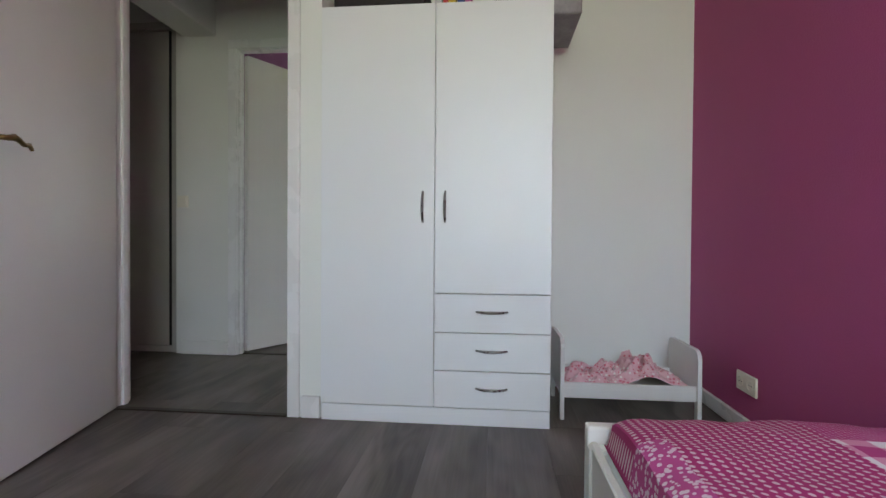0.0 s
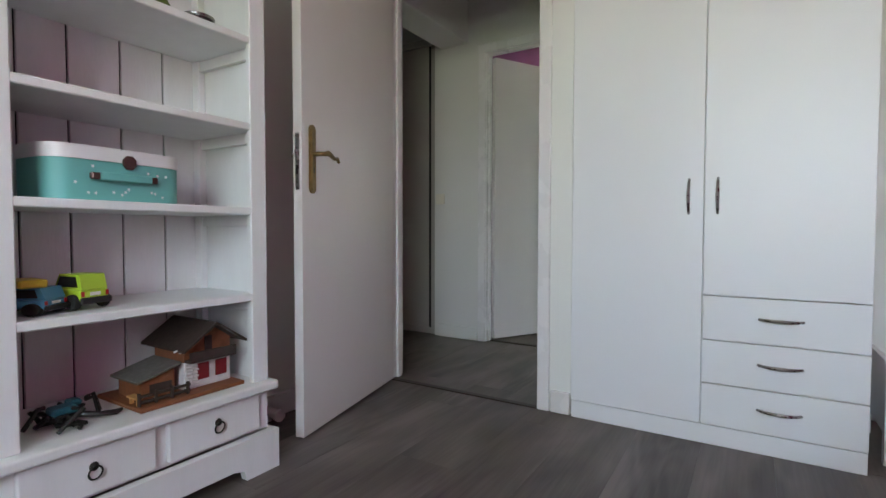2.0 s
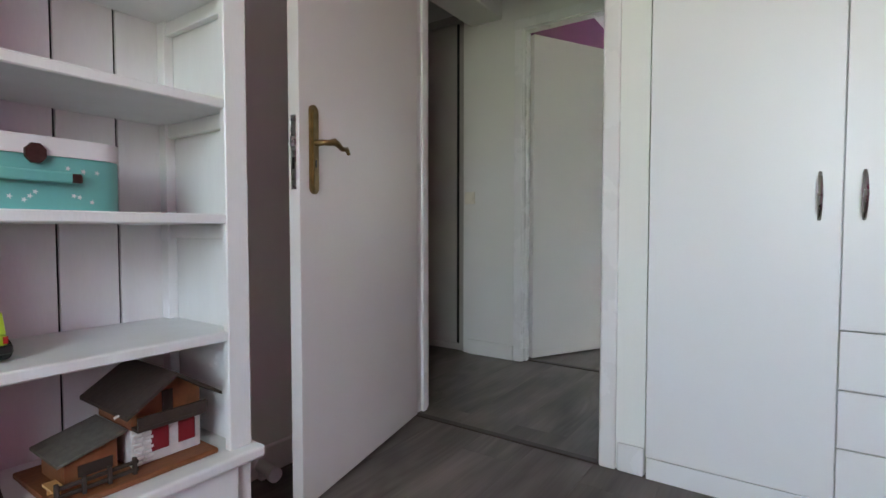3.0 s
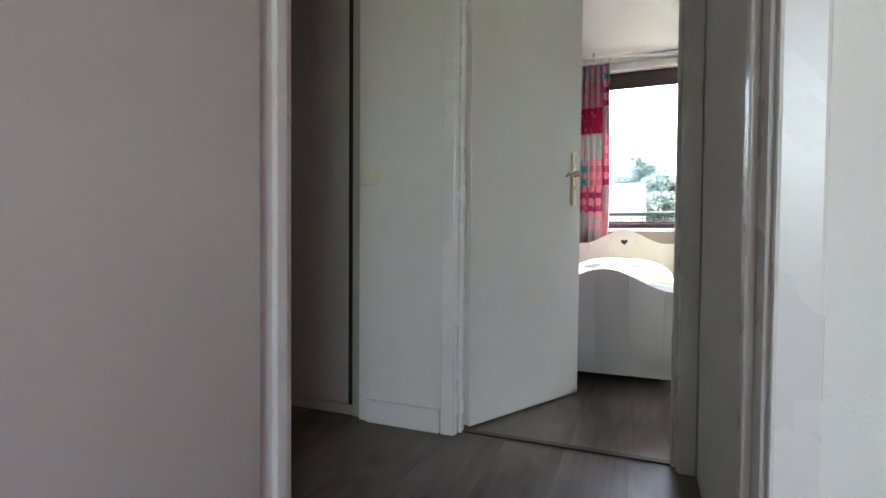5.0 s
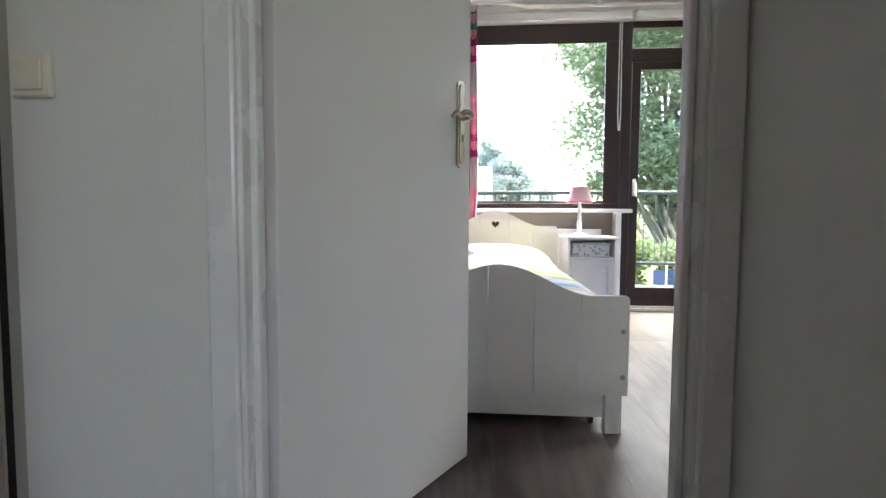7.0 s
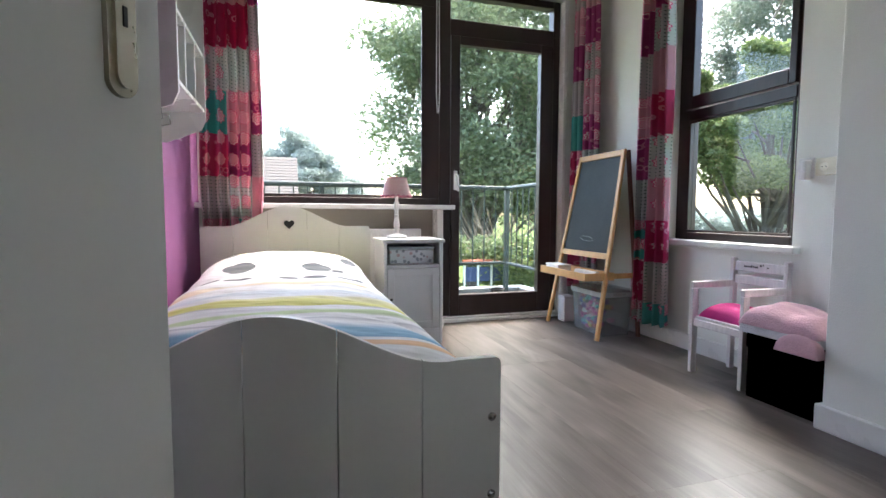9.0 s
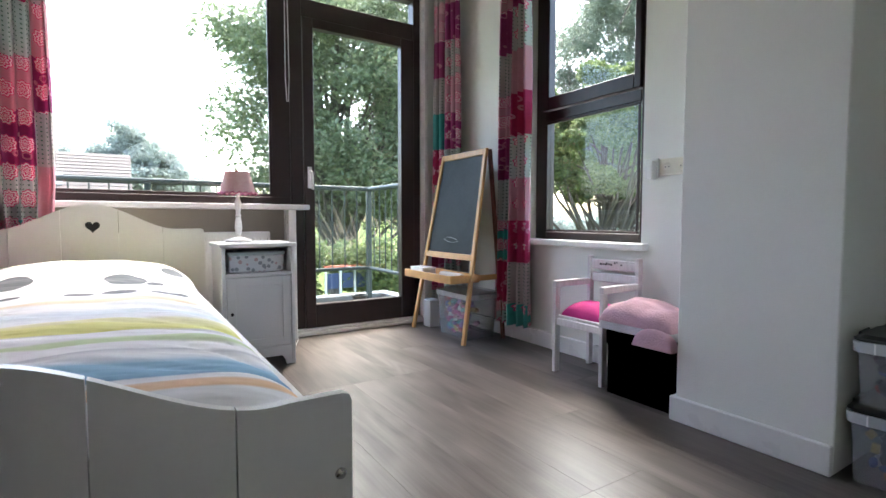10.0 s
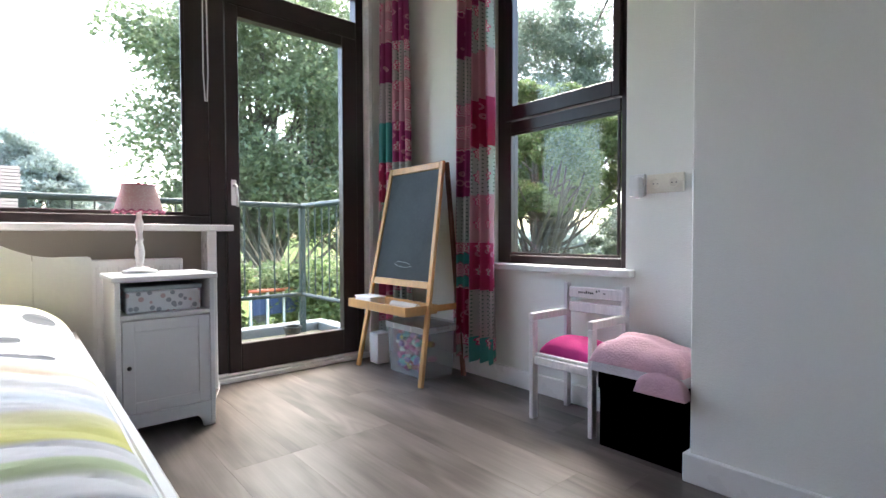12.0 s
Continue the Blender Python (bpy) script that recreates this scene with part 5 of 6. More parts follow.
def curtain(label, a, b, z0, z1, folds, depth, seed, u0, flare=1.0, pinch=0.0):
    """A gathered curtain between the plan points a and b, in soft upright folds that deepen downwards."""
    c = thing("curtain", label, "curtain")
    A, B = Vector((*a, 0)), Vector((*b, 0))
    al = (B - A).normalized()
    nr = Vector((-al.y, al.x, 0))
    L = (B - A).length
    nu, nv = folds * 14, 40
    verts, faces, uvs = [], [], []
    for j in range(nv + 1):
        s = j / nv
        z = z1 + (z0 - z1) * s
        for i in range(nu + 1):
            q = i / nu
            ph = q * folds * 2 * math.pi
            wob = noise.noise(Vector((q * 5 + seed, s * 1.6, seed)))
            dp = depth * (0.75 + 0.55 * s) * (1 + 0.6 * wob)
            w = L * (0.84 + 0.16 * s * flare)
            w *= 1 - pinch * math.exp(-(((s - 1.0) / 0.12) ** 2))
            off = dp * math.sin(ph + 0.8 * wob) + 0.25 * dp * math.sin(2 * ph + seed)
            p = A + al * (L / 2 + (q - 0.5) * w + 0.25 * depth * math.cos(ph * 1.0 + seed) + 0.012 * wob * s) + nr * off
            verts.append((p.x, p.y, z + (0.006 * math.sin(ph) if j == nv else 0)))
            uvs.append((u0 + q * L * 1.5, 2.7 - z))
    for j in range(nv):
        for i in range(nu):
            k = j * (nu + 1) + i
            faces.append((k, k + 1, k + nu + 2, k + nu + 1))
    me = bpy.data.meshes.new("cloth")
    me.from_pydata(verts, [], faces)
    lay = me.uv_layers.new(name="UVMap")
    for lp in me.loops:
        lay.data[lp.index].uv = uvs[lp.vertex_index]
    me.polygons.foreach_set("use_smooth", [True] * len(me.polygons))
    me.materials.append(PATCH)
    o = new("cloth", me)
    o.parent = c
    so = o.modifiers.new("thickness", "SOLIDIFY")
    so.thickness = 0.0025
    part("header_tape", tube([A + Vector((0, 0, z1)), B + Vector((0, 0, z1))], 0.012, 8), TRIM, c)
    for i in range(5):
        p = A + (B - A) * ((i + 0.5) / 5)
        part("hook", tube([(p.x, p.y, z1), (p.x, p.y, z1 + 0.045)], 0.004, 6), CHROME, c)
    return c


curtain("patchwork curtain in crimson and rose, drawn aside by the bed", (-1.805, 6.835), (-1.405, 6.825), 0.72, 2.60, 6, 0.032, 3, 0.0, pinch=0.1)
curtain("patchwork curtain gathered in the corner behind the easel", (0.905, 6.94), (1.02, 6.70), 0.06, 2.60, 5, 0.034, 5, 1.7)
curtain("patchwork curtain in crimson and turquoise hanging at the side window", (1.02, 6.27), (1.02, 5.93), 0.13, 2.60, 5, 0.034, 9, 3.3)
rail = thing("curtain_rail", "white ceiling curtain rail bent round the corner", "curtain rail", pose(0, 0, 0))
part("track", tube([(-1.84, 6.84, 2.66), (-1.2, 6.84, 2.66), (-1.0, 6.945, 2.66), (0.80, 6.945, 2.66), (0.96, 6.90, 2.66), (1.02, 6.75, 2.66), (1.02, 5.1, 2.66)], 0.014, 8), TRIM, rail)
for x, y in ((-1.6, 6.84), (-0.4, 6.945), (0.6, 6.945), (1.02, 6.2), (1.02, 5.3)):
    part("bracket", boxes((x - 0.012, x + 0.012, y - 0.012, y + 0.012, 2.66, H2)), TRIM, rail)


def bar_between(a, b, w, d, material, name, parent, face=(1, 0, 0)):
    """A squared bar from a to b, w wide across and d deep along face."""
    a, b = Vector(a), Vector(b)
    z = (b - a).normalized()
    f = Vector(face)
    f = (f - z * f.dot(z)).normalized()
    s = z.cross(f)
    m = Matrix((f, s, z)).transposed().to_4x4()
    m.translation = a
    bm = boxes((-d / 2, d / 2, -w / 2, w / 2, 0, (b - a).length), bev=0.003)
    bm.transform(m)
    return part(name, bm, material, parent)


def easel():
    e = thing("easel", "pine children's easel with a blackboard and a tray", "easel", pose(0, 0, 0))
    F = [(0.685, 6.190, 0.0), (0.685, 6.850, 0.0)]
    T = [(0.915, 6.262, 1.29), (0.915, 6.778, 1.29)]
    for a, b in zip(F, T):
        bar_between(a, b, 0.032, 0.022, PINE, "front_leg", e)
    for y0, y1 in ((6.215, 6.262), (6.825, 6.778)):
        bar_between((1.035, y0, 0.0), (0.945, y1, 1.285), 0.030, 0.02, DARKBACK, "rear_leg", e)

    def on(y, z):
        s = z / 1.29
        return (0.685 + (0.915 - 0.685) * s, y, z)

    def ya(z, k):
        return F[k][1] + (T[k][1] - F[k][1]) * z / 1.29

    for z, w in ((1.268, 0.042), (0.56, 0.042)):
        bar_between(on(ya(z, 0) + 0.016, z), on(ya(z, 1) - 0.016, z), w, 0.02, PINE, "cross_bar", e, face=(1, 0, -0.18))
    z0, z1 = 0.582, 1.246
    bm = bmesh.new()
    q = [on(ya(z0, 0) + 0.017, z0), on(ya(z0, 1) - 0.017, z0), on(ya(z1, 1) - 0.017, z1), on(ya(z1, 0) + 0.017, z1)]
    vs = [bm.verts.new(p) for p in q]
    bm.faces.new(vs)
    bmesh.ops.solidify(bm, geom=list(bm.faces), thickness=0.008)
    brd = part("blackboard", bm, SLATE, e, "dark slate board with chalk smears")
    sm_ = [on(6.42, 0.665), on(6.47, 0.655), on(6.55, 0.66), on(6.60, 0.675), on(6.56, 0.69), on(6.48, 0.685), on(6.44, 0.675)]
    part("chalk_smear", tube([Vector(p) + Vector((-0.0068, 0, 0)) for p in sm_], 0.0022, 4), CHALK, brd)
    tr = part("tray", boxes((0.60, 0.83, 6.215, 6.83, 0.40, 0.408), (0.60, 0.612, 6.215, 6.83, 0.408, 0.452), (0.818, 0.83, 6.215, 6.83, 0.408, 0.452), (0.612, 0.818, 6.215, 6.227, 0.408, 0.452), (0.612, 0.818, 6.818, 6.83, 0.408, 0.452), bev=0.002), PINE, e)
    part("tray_bar", boxes((0.83, 1.02, 6.222, 6.240, 0.41, 0.445), bev=0.002), PINE, e)
    part("tray_bar", boxes((0.83, 1.02, 6.805, 6.823, 0.41, 0.445), bev=0.002), PINE, e)


DARKBACK = mat("reddish_brown_easel_back", (0.16, 0.055, 0.035), 0.5, var=0.2, scale=20)
CHALK = mat("chalk", (0.35, 0.37, 0.37), 0.95, var=0.2)
easel()
wt = thing("chalk_box", "flat white plastic box in the easel tray", "box", pose(0.665, 6.68, 0.4085))
part("body", boxes((-0.05, 0.06, -0.09, 0.09, 0, 0.058), bev=0.008, seg=2), WPLASTIC, wt)
part("lid", boxes((-0.053, 0.063, -0.094, 0.094, 0.0582, 0.068), bev=0.004), WPLASTIC, wt)
wb = thing("paper_roll", "pale paper roll lying in the easel tray", "paper roll", pose(0.73, 6.42, 0.4085))
part("roll", tube([(0, -0.15, 0.024), (0, 0.1, 0.024)], 0.024, 14), mat("pale_paper", (0.6, 0.56, 0.5), 0.9), wb, smooth=True)

TOYCOL = [mat("toy_" + n, c, 0.45, var=0.05) for n, c in (("magenta", (0.5, 0.05, 0.25)), ("pink", (0.65, 0.3, 0.4)), ("teal", (0.08, 0.35, 0.38)), ("purple", (0.22, 0.1, 0.35)), ("yellow", (0.6, 0.42, 0.08)), ("blue", (0.06, 0.14, 0.38)), ("white", (0.7, 0.7, 0.7)), ("red", (0.45, 0.03, 0.03)), ("orange", (0.55, 0.22, 0.05)), ("dark", (0.03, 0.03, 0.04)))]


def rounded(w, d, r, n=5):
    """Corner-rounded rectangle about the origin."""
    out = []
    for k, (sx, sy) in enumerate(((1, 1), (-1, 1), (-1, -1), (1, -1))):
        for i in range(n + 1):
            q = math.pi / 2 * (k + i / n)
            out.append((sx * (w / 2 - r) + r * math.cos(q), sy * (d / 2 - r) + r * math.sin(q)))
    return out


def rings(*levels, close=False):
    """A skin through closed outlines, each (outline, z); close: join last to first."""
    bm = bmesh.new()
    rows = [[bm.verts.new((x, y, z)) for x, y in o] for o, z in levels]
    n = len(rows[0])
    pairs = list(zip(rows, rows[1:])) + ([(rows[-1], rows[0])] if close else [])
    for p, q in pairs:
        for i in range(n):
            bm.faces.new((p[i], p[(i + 1) % n], q[(i + 1) % n], q[i]))
    if not close:
        bm.faces.new(list(reversed(rows[0])))
        bm.faces.new(rows[-1])
    return bm


def clear_crate(label, m, w, d, h, lid_mat, seed, cols, fill=0.8):
    """A clear plastic crate with rounded corners, wider at its rim, with a lid and toys in it."""
    c = thing("plastic_crate", label, "crate", m)
    k = 0.90
    sh_ = part("shell", rings((rounded(w * k, d * k, 0.03), 0.0), (rounded(w, d, 0.03), h), (rounded(w - 0.006, d - 0.006, 0.027), h), (rounded(w * k - 0.006, d * k - 0.006, 0.027), 0.004)), CRATEP, c, "clear plastic shell")
    sh_.visible_shadow = False
    o, i_ = rounded(w + 0.016, d + 0.016, 0.036), rounded(w + 0.001, d + 0.001, 0.03)
    rim = part("rim", rings((o, h - 0.034), (rounded(w + 0.02, d + 0.02, 0.038), h - 0.002), (i_, h - 0.002), (i_, h - 0.034), close=True), RIMP, c)
    for y in (-0.2, 0.24):
        part("rib", boxes((-w / 2 - 0.0125, -w / 2 - 0.008, y * d - 0.002, y * d + 0.002, h - 0.034, h - 0.002)), WPLASTIC, rim)
    part("lid", rings((rounded(w + 0.012, d + 0.012, 0.034), h + 0.0005), (rounded(w + 0.016, d + 0.016, 0.036), h + 0.006), (rounded(w - 0.01, d - 0.01, 0.03), h + 0.008), (rounded(w - 0.03, d - 0.03, 0.026), h + 0.018), (rounded(w - 0.04, d - 0.04, 0.02), h + 0.0185)), lid_mat, c)
    for s in (-1, 1):
        part("clip", boxes((-0.05, 0.05, s * (d / 2 + 0.012) - 0.004, s * (d / 2 + 0.012) + 0.004, h - 0.02, h + 0.012), bev=0.003), lid_mat, c)
    rng = random.Random(seed)
    for i, mm in enumerate(cols):
        bm = bmesh.new()
        for j in range(5):
            sx, sy, sz = rng.uniform(0.02, 0.05), rng.uniform(0.015, 0.04), rng.uniform(0.012, 0.03)
            px, py = rng.uniform(-w * 0.38 + sx, w * 0.38 - sx), rng.uniform(-d * 0.38 + sy, d * 0.38 - sy)
            if rng.random() < 0.7:
                px = -w * 0.43 + sx * 0.9
            pz = 0.01 + sz + rng.random() * (h * fill - 2 * sz - 0.01)
            r = bmesh.ops.create_icosphere(bm, subdivisions=2, radius=1.0) if rng.random() < 0.6 else bmesh.ops.create_cube(bm, size=1.4)
            bmesh.ops.transform(bm, matrix=Matrix.Translation((px, py, pz)) @ Matrix.Rotation(rng.random() * 3, 4, Vector((rng.random(), rng.random(), rng.random())).normalized()) @ Matrix.Diagonal((sx * 0.7, sy * 0.7, sz * 0.8, 1)), verts=r["verts"])
        tagged(part("toys", bm, mm, c, "jumbled coloured toys"), kind="stuff")
    return c


CRATEP = mat("hazy_clear_plastic", (0.52, 0.54, 0.56), 0.3, var=0.1, scale=12)
CRATEP.node_tree.nodes["Principled BSDF"].inputs["Alpha"].default_value = 0.24
RIMP = mat("milky_plastic_rim", (0.46, 0.48, 0.50), 0.3, var=0.05)
clear_crate("clear lidded crate full of bright toys under the easel", pose(0.90, 6.46, 0.0), 0.26, 0.40, 0.31, CRATEP, 3, TOYCOL[:8] + [TOYCOL[i] for i in (0, 2, 0, 1, 9, 1, 6, 3)], fill=0.92)
clear_crate("clear crate with a black lid on the floor by the pillar", pose(0.90, 4.10, 0.0, 0, 0, 3), 0.31, 0.20, 0.225, BLACK, 7, [TOYCOL[i] for i in (8, 9, 5, 4, 9, 6, 8, 9)])
clear_crate("clear crate with a black lid stacked on another crate", pose(0.905, 4.095, 0.2445, 0, 0, 4), 0.31, 0.20, 0.20, BLACK, 12, [TOYCOL[i] for i in (7, 9, 5, 6, 9, 7, 9)], fill=0.9)
st = thing("white_box", "small white box on the floor behind the easel", "box", pose(0.83, 6.83, 0))
part("carton", boxes((-0.04, 0.05, -0.05, 0.05, 0, 0.2), bev=0.004), WPLASTIC, st)
part("flap", boxes((-0.041, 0.051, -0.051, 0.051, 0.185, 0.203), bev=0.003), GREYWHITE, st)

# small armchair
WASH = mat("white_washed_wood", (0.72, 0.68, 0.68), 0.6, var=0.14, scale=18, bump=0.3, bscale=60, stretch=(4, 4, 0.5))
ar = thing("child_chair", "small white-washed wooden armchair for a child", "chair", pose(0, 0, 0))
CY0, CY1 = 5.18, 5.49
for y in (CY0, CY1):
    s = 0.022
    part("front_leg", boxes((0.785, 0.822, y - s / 2, y + s / 2, 0, 0.455), bev=0.004, seg=2), WASH, ar)
    part("rear_leg", boxes((1.050, 1.084, y - s / 2, y + s / 2, 0, 0.615), bev=0.004, seg=2), WASH, ar)
    part("arm_rest", boxes((0.785, 1.050, y - s / 2 - 0.002, y + s / 2 + 0.002, 0.4552, 0.49), bev=0.005, seg=2), WASH, ar)
    part("side_rail", boxes((0.822, 1.050, y - 0.009, y + 0.009, 0.255, 0.292), bev=0.003), WASH, ar)
part("seat", boxes((0.80, 1.05, CY0 + 0.012, CY1 - 0.012, 0.2925, 0.308), bev=0.003), WASH, ar)
part("front_rail", boxes((0.79, 0.808, CY0 + 0.012, CY1 - 0.012, 0.255, 0.292), bev=0.003), WASH, ar)
part("back_slat", boxes((1.058, 1.076, CY0 + 0.011, CY1 - 0.011, 0.545, 0.598), bev=0.004), WASH, ar)
part("back_slat", boxes((1.058, 1.076, CY0 + 0.011, CY1 - 0.011, 0.475, 0.525), bev=0.004), WASH, ar)
nm = part("name_print", boxes(*[(1.0565, 1.0575, 5.42 - i * 0.0105 - w_, 5.42 - i * 0.0105, 0.568, 0.568 + h_) for i, (w_, h_) in enumerate(((0.008, 0.009), (0.007, 0.009), (0.006, 0.009), (0.008, 0.009), (0.007, 0.014), (0.006, 0.011), (0.008, 0.009), (0.008, 0.009)))], (1.0565, 1.0575, 5.317, 5.325, 0.578, 0.588), (1.0565, 1.0575, 5.305, 5.311, 0.582, 0.590), (1.0565, 1.0575, 5.275, 5.285, 0.572, 0.578)), IRON, ar, "small dark printed letters that cannot be read")
tagged(nm, kind="stuff")
HOTPINK = mat("hot_pink_cotton", (0.52, 0.02, 0.20), 0.85, var=0.12, scale=10, bump=0.4, bscale=25)
cu = thing("seat_cushion", "hot pink cushion on the small chair", "cushion", pose(0.93, 5.335, 0.309))
part("cover", soft(-0.115, 0.10, -0.138, 0.138, 0, 0.072, power=3.0, nx=30, ny=30, lump=0.016, seed=6), HOTPINK, cu, smooth=True)

LILACF = mat("lilac_felt", (0.46, 0.22, 0.40), 0.9, var=0.08, scale=20, bump=0.3, bscale=200)
po = thing("storage_pouf", "lilac fabric storage box with a lid", "storage box", pose(0, 0, 0))
part("body", boxes((0.765, 1.09, 4.793, 5.123, 0, 0.245), bev=0.005, seg=2), LILACF, po)
part("lid", boxes((0.759, 1.096, 4.787, 5.129, 0.232, 0.312), bev=0.008, seg=2), LILACF, po)
PALEPINK = mat("pale_pink_fleece", (0.58, 0.36, 0.42), 0.95, var=0.14, scale=14, bump=0.7, bscale=120)
GREYFL = mat("pale_grey_fleece", (0.55, 0.54, 0.57), 0.95, var=0.1, scale=14, bump=0.7, bscale=120)
pl = thing("folded_blanket", "pale pink and grey fleece blanket folded on the storage box", "blanket", pose(0.905, 4.963, 0.3135))
part("grey_side", soft(-0.175, 0.15, -0.19, 0.185, 0, 0.052, power=5, nx=36, ny=40, lump=0.012, seed=2), GREYFL, pl, smooth=True)
part("pink_side", soft(-0.178, 0.148, -0.186, 0.184, 0.036, 0.122, power=2.4, nx=56, ny=60, lump=0.040, seed=12), PALEPINK, pl, smooth=True)
part("drooping_corner", soft(-0.205, -0.149, -0.205, -0.02, -0.035, 0.045, power=2.6, nx=24, ny=30, lump=0.010, seed=4), PALEPINK, pl, smooth=True)

# sockets beside the side window
socket("wall_socket", "cream double socket and switch beside the window", pose(1.12, 4.945, 1.03), 2)
pg = thing("plug_adapter", "white plug-in adapter in a socket beside the window", "adapter", pose(1.12, 5.15, 1.02))
part("frame", boxes((-0.012, 0, -0.035, 0.04, 0, 0.10), bev=0.004), WPLASTIC, pg)
part("adapter", boxes((-0.05, -0.012, -0.028, 0.0, -0.01, 0.085), bev=0.006, seg=2), WPLASTIC, pg)
part("cup", lathe([(0.018, 0.0), (0.021, 0.003), (0.018, 0.004), (0, 0.001)], 18), WPLASTIC, pg, smooth=True).matrix_local = Matrix.Translation((-0.012, 0.02, 0.055)) @ Matrix.Rotation(radians(-90), 4, "Y")

# wall shelf over the bed
ws = thing("wall_shelf", "white wall cabinet with open pigeonholes and hooks below", "wall shelf", pose(0, 0, 0))
SX0, SX1, SY0, SY1, SZ = -1.85, -1.63, 5.34, 5.94, 1.305


def bracket_side():
    out = [(SX0, SZ - 0.14)]
    for k in range(9):
        a = math.pi * k / 8
        out.append((SX0 + 0.06 + 0.05 * k / 8 + 0.03 * math.sin(a), SZ - 0.14 + 0.02 * k / 8 + 0.01 * math.sin(2 * a)))
    out += [(SX1 - 0.07, SZ - 0.10), (SX1 - 0.02, SZ - 0.08), (SX1, SZ - 0.035), (SX1, SZ + 0.52), (SX0, SZ + 0.52)]
    return out


for y in (SY0, SY1 - 0.016):
    part("side_panel", panel(bracket_side(), [], 0.016, Matrix.Translation((0, y, 0)) @ UPX), TRIM, ws)
for z in (SZ, SZ + 0.25, SZ + 0.504):
    part("shelf", boxes((SX0, SX1 - 0.004, SY0 + 0.016, SY1 - 0.016, z, z + 0.016), bev=0.002), TRIM, ws)
part("divider", boxes((SX0, SX1 - 0.006, 5.72, 5.734, SZ + 0.016, SZ + 0.25), bev=0.002), TRIM, ws)
part("divider", boxes((SX0, SX1 - 0.006, 5.52, 5.534, SZ + 0.016, SZ + 0.25), bev=0.002), TRIM, ws)
part("back_panel", boxes((SX0, SX0 + 0.008, SY0 + 0.016, SY1 - 0.016, SZ - 0.13, SZ + 0.504)), TRIM, ws)
for y in (5.54, 5.68, 5.82):
    part("hook", tube([(SX0 + 0.008, y, SZ - 0.03), (SX0 + 0.09, y, SZ - 0.035), (SX0 + 0.095, y, SZ - 0.075), (SX0 + 0.06, y, SZ - 0.085), (SX0 + 0.055, y, SZ - 0.065)], 0.0035, 7), CHROME, ws, smooth=True)
for i, (y, h, c) in enumerate(((5.76, 0.19, (0.25, 0.08, 0.03)), (5.785, 0.17, (0.4, 0.4, 0.38)), (5.81, 0.2, (0.3, 0.12, 0.05)), (5.56, 0.2, (0.05, 0.25, 0.5)), (5.585, 0.18, (0.2, 0.5, 0.6)), (5.61, 0.21, (0.6, 0.6, 0.62)), (5.64, 0.19, (0.1, 0.3, 0.55)))):
    b = thing("book", "book standing in the wall shelf's pigeonhole", "book", pose(-1.735, y, SZ + 0.0165), group="books in the wall shelf")
    part("cover", boxes((-0.07, 0.07, 0, 0.02, 0, h), bev=0.002), mat("book_cover", c, 0.5), b)
    part("pages", boxes((-0.068, 0.066, 0.003, 0.017, 0.003, h + 0.0015)), WPLASTIC, b)

# ---- outdoors ----
LEAF = {}


def leaf_mat(name, a, b, c):
    m = bpy.data.materials.new(name)
    m.use_nodes = True
    t = m.node_tree
    p = t.nodes["Principled BSDF"]
    g = t.nodes.new("ShaderNodeNewGeometry")
    col = ramp(t, g.outputs["Random Per Island"], [(0.0, a), (0.55, b), (1.0, c)])
    t.links.new(col, p.inputs["Base Color"])
    p.inputs["Roughness"].default_value = 0.55
    tl = t.nodes.new("ShaderNodeBsdfTranslucent")
    t.links.new(col, tl.inputs[0])
    mx = t.nodes.new("ShaderNodeMixShader")
    mx.inputs[0].default_value = 0.5
    t.links.new(p.outputs[0], mx.inputs[1])
    t.links.new(tl.outputs[0], mx.inputs[2])
    t.links.new(mx.outputs[0], t.nodes["Material Output"].inputs[0])
    return m


BARK = mat("grey_brown_bark", (0.10, 0.085, 0.07), 0.9, var=0.35, scale=8, bump=0.8, bscale=30)
# Paler than real foliage: a little outdoor haze is mixed into these greens.
LEAF_A = leaf_mat("haze_paled_maple_leaves", (0.11, 0.145, 0.08), (0.18, 0.225, 0.125), (0.28, 0.32, 0.20))
LEAF_B = leaf_mat("pale_spring_leaves", (0.09, 0.13, 0.05), (0.16, 0.21, 0.08), (0.26, 0.31, 0.13))
LEAF_C = leaf_mat("blue_green_leaves", (0.12, 0.155, 0.12), (0.17, 0.205, 0.155), (0.23, 0.265, 0.20))
# Haze of the distance is painted into this grey-green, for the farthest plants.
LEAF_D = leaf_mat("haze_tinted_leaves", (0.32, 0.36, 0.33), (0.38, 0.43, 0.39), (0.45, 0.49, 0.45))


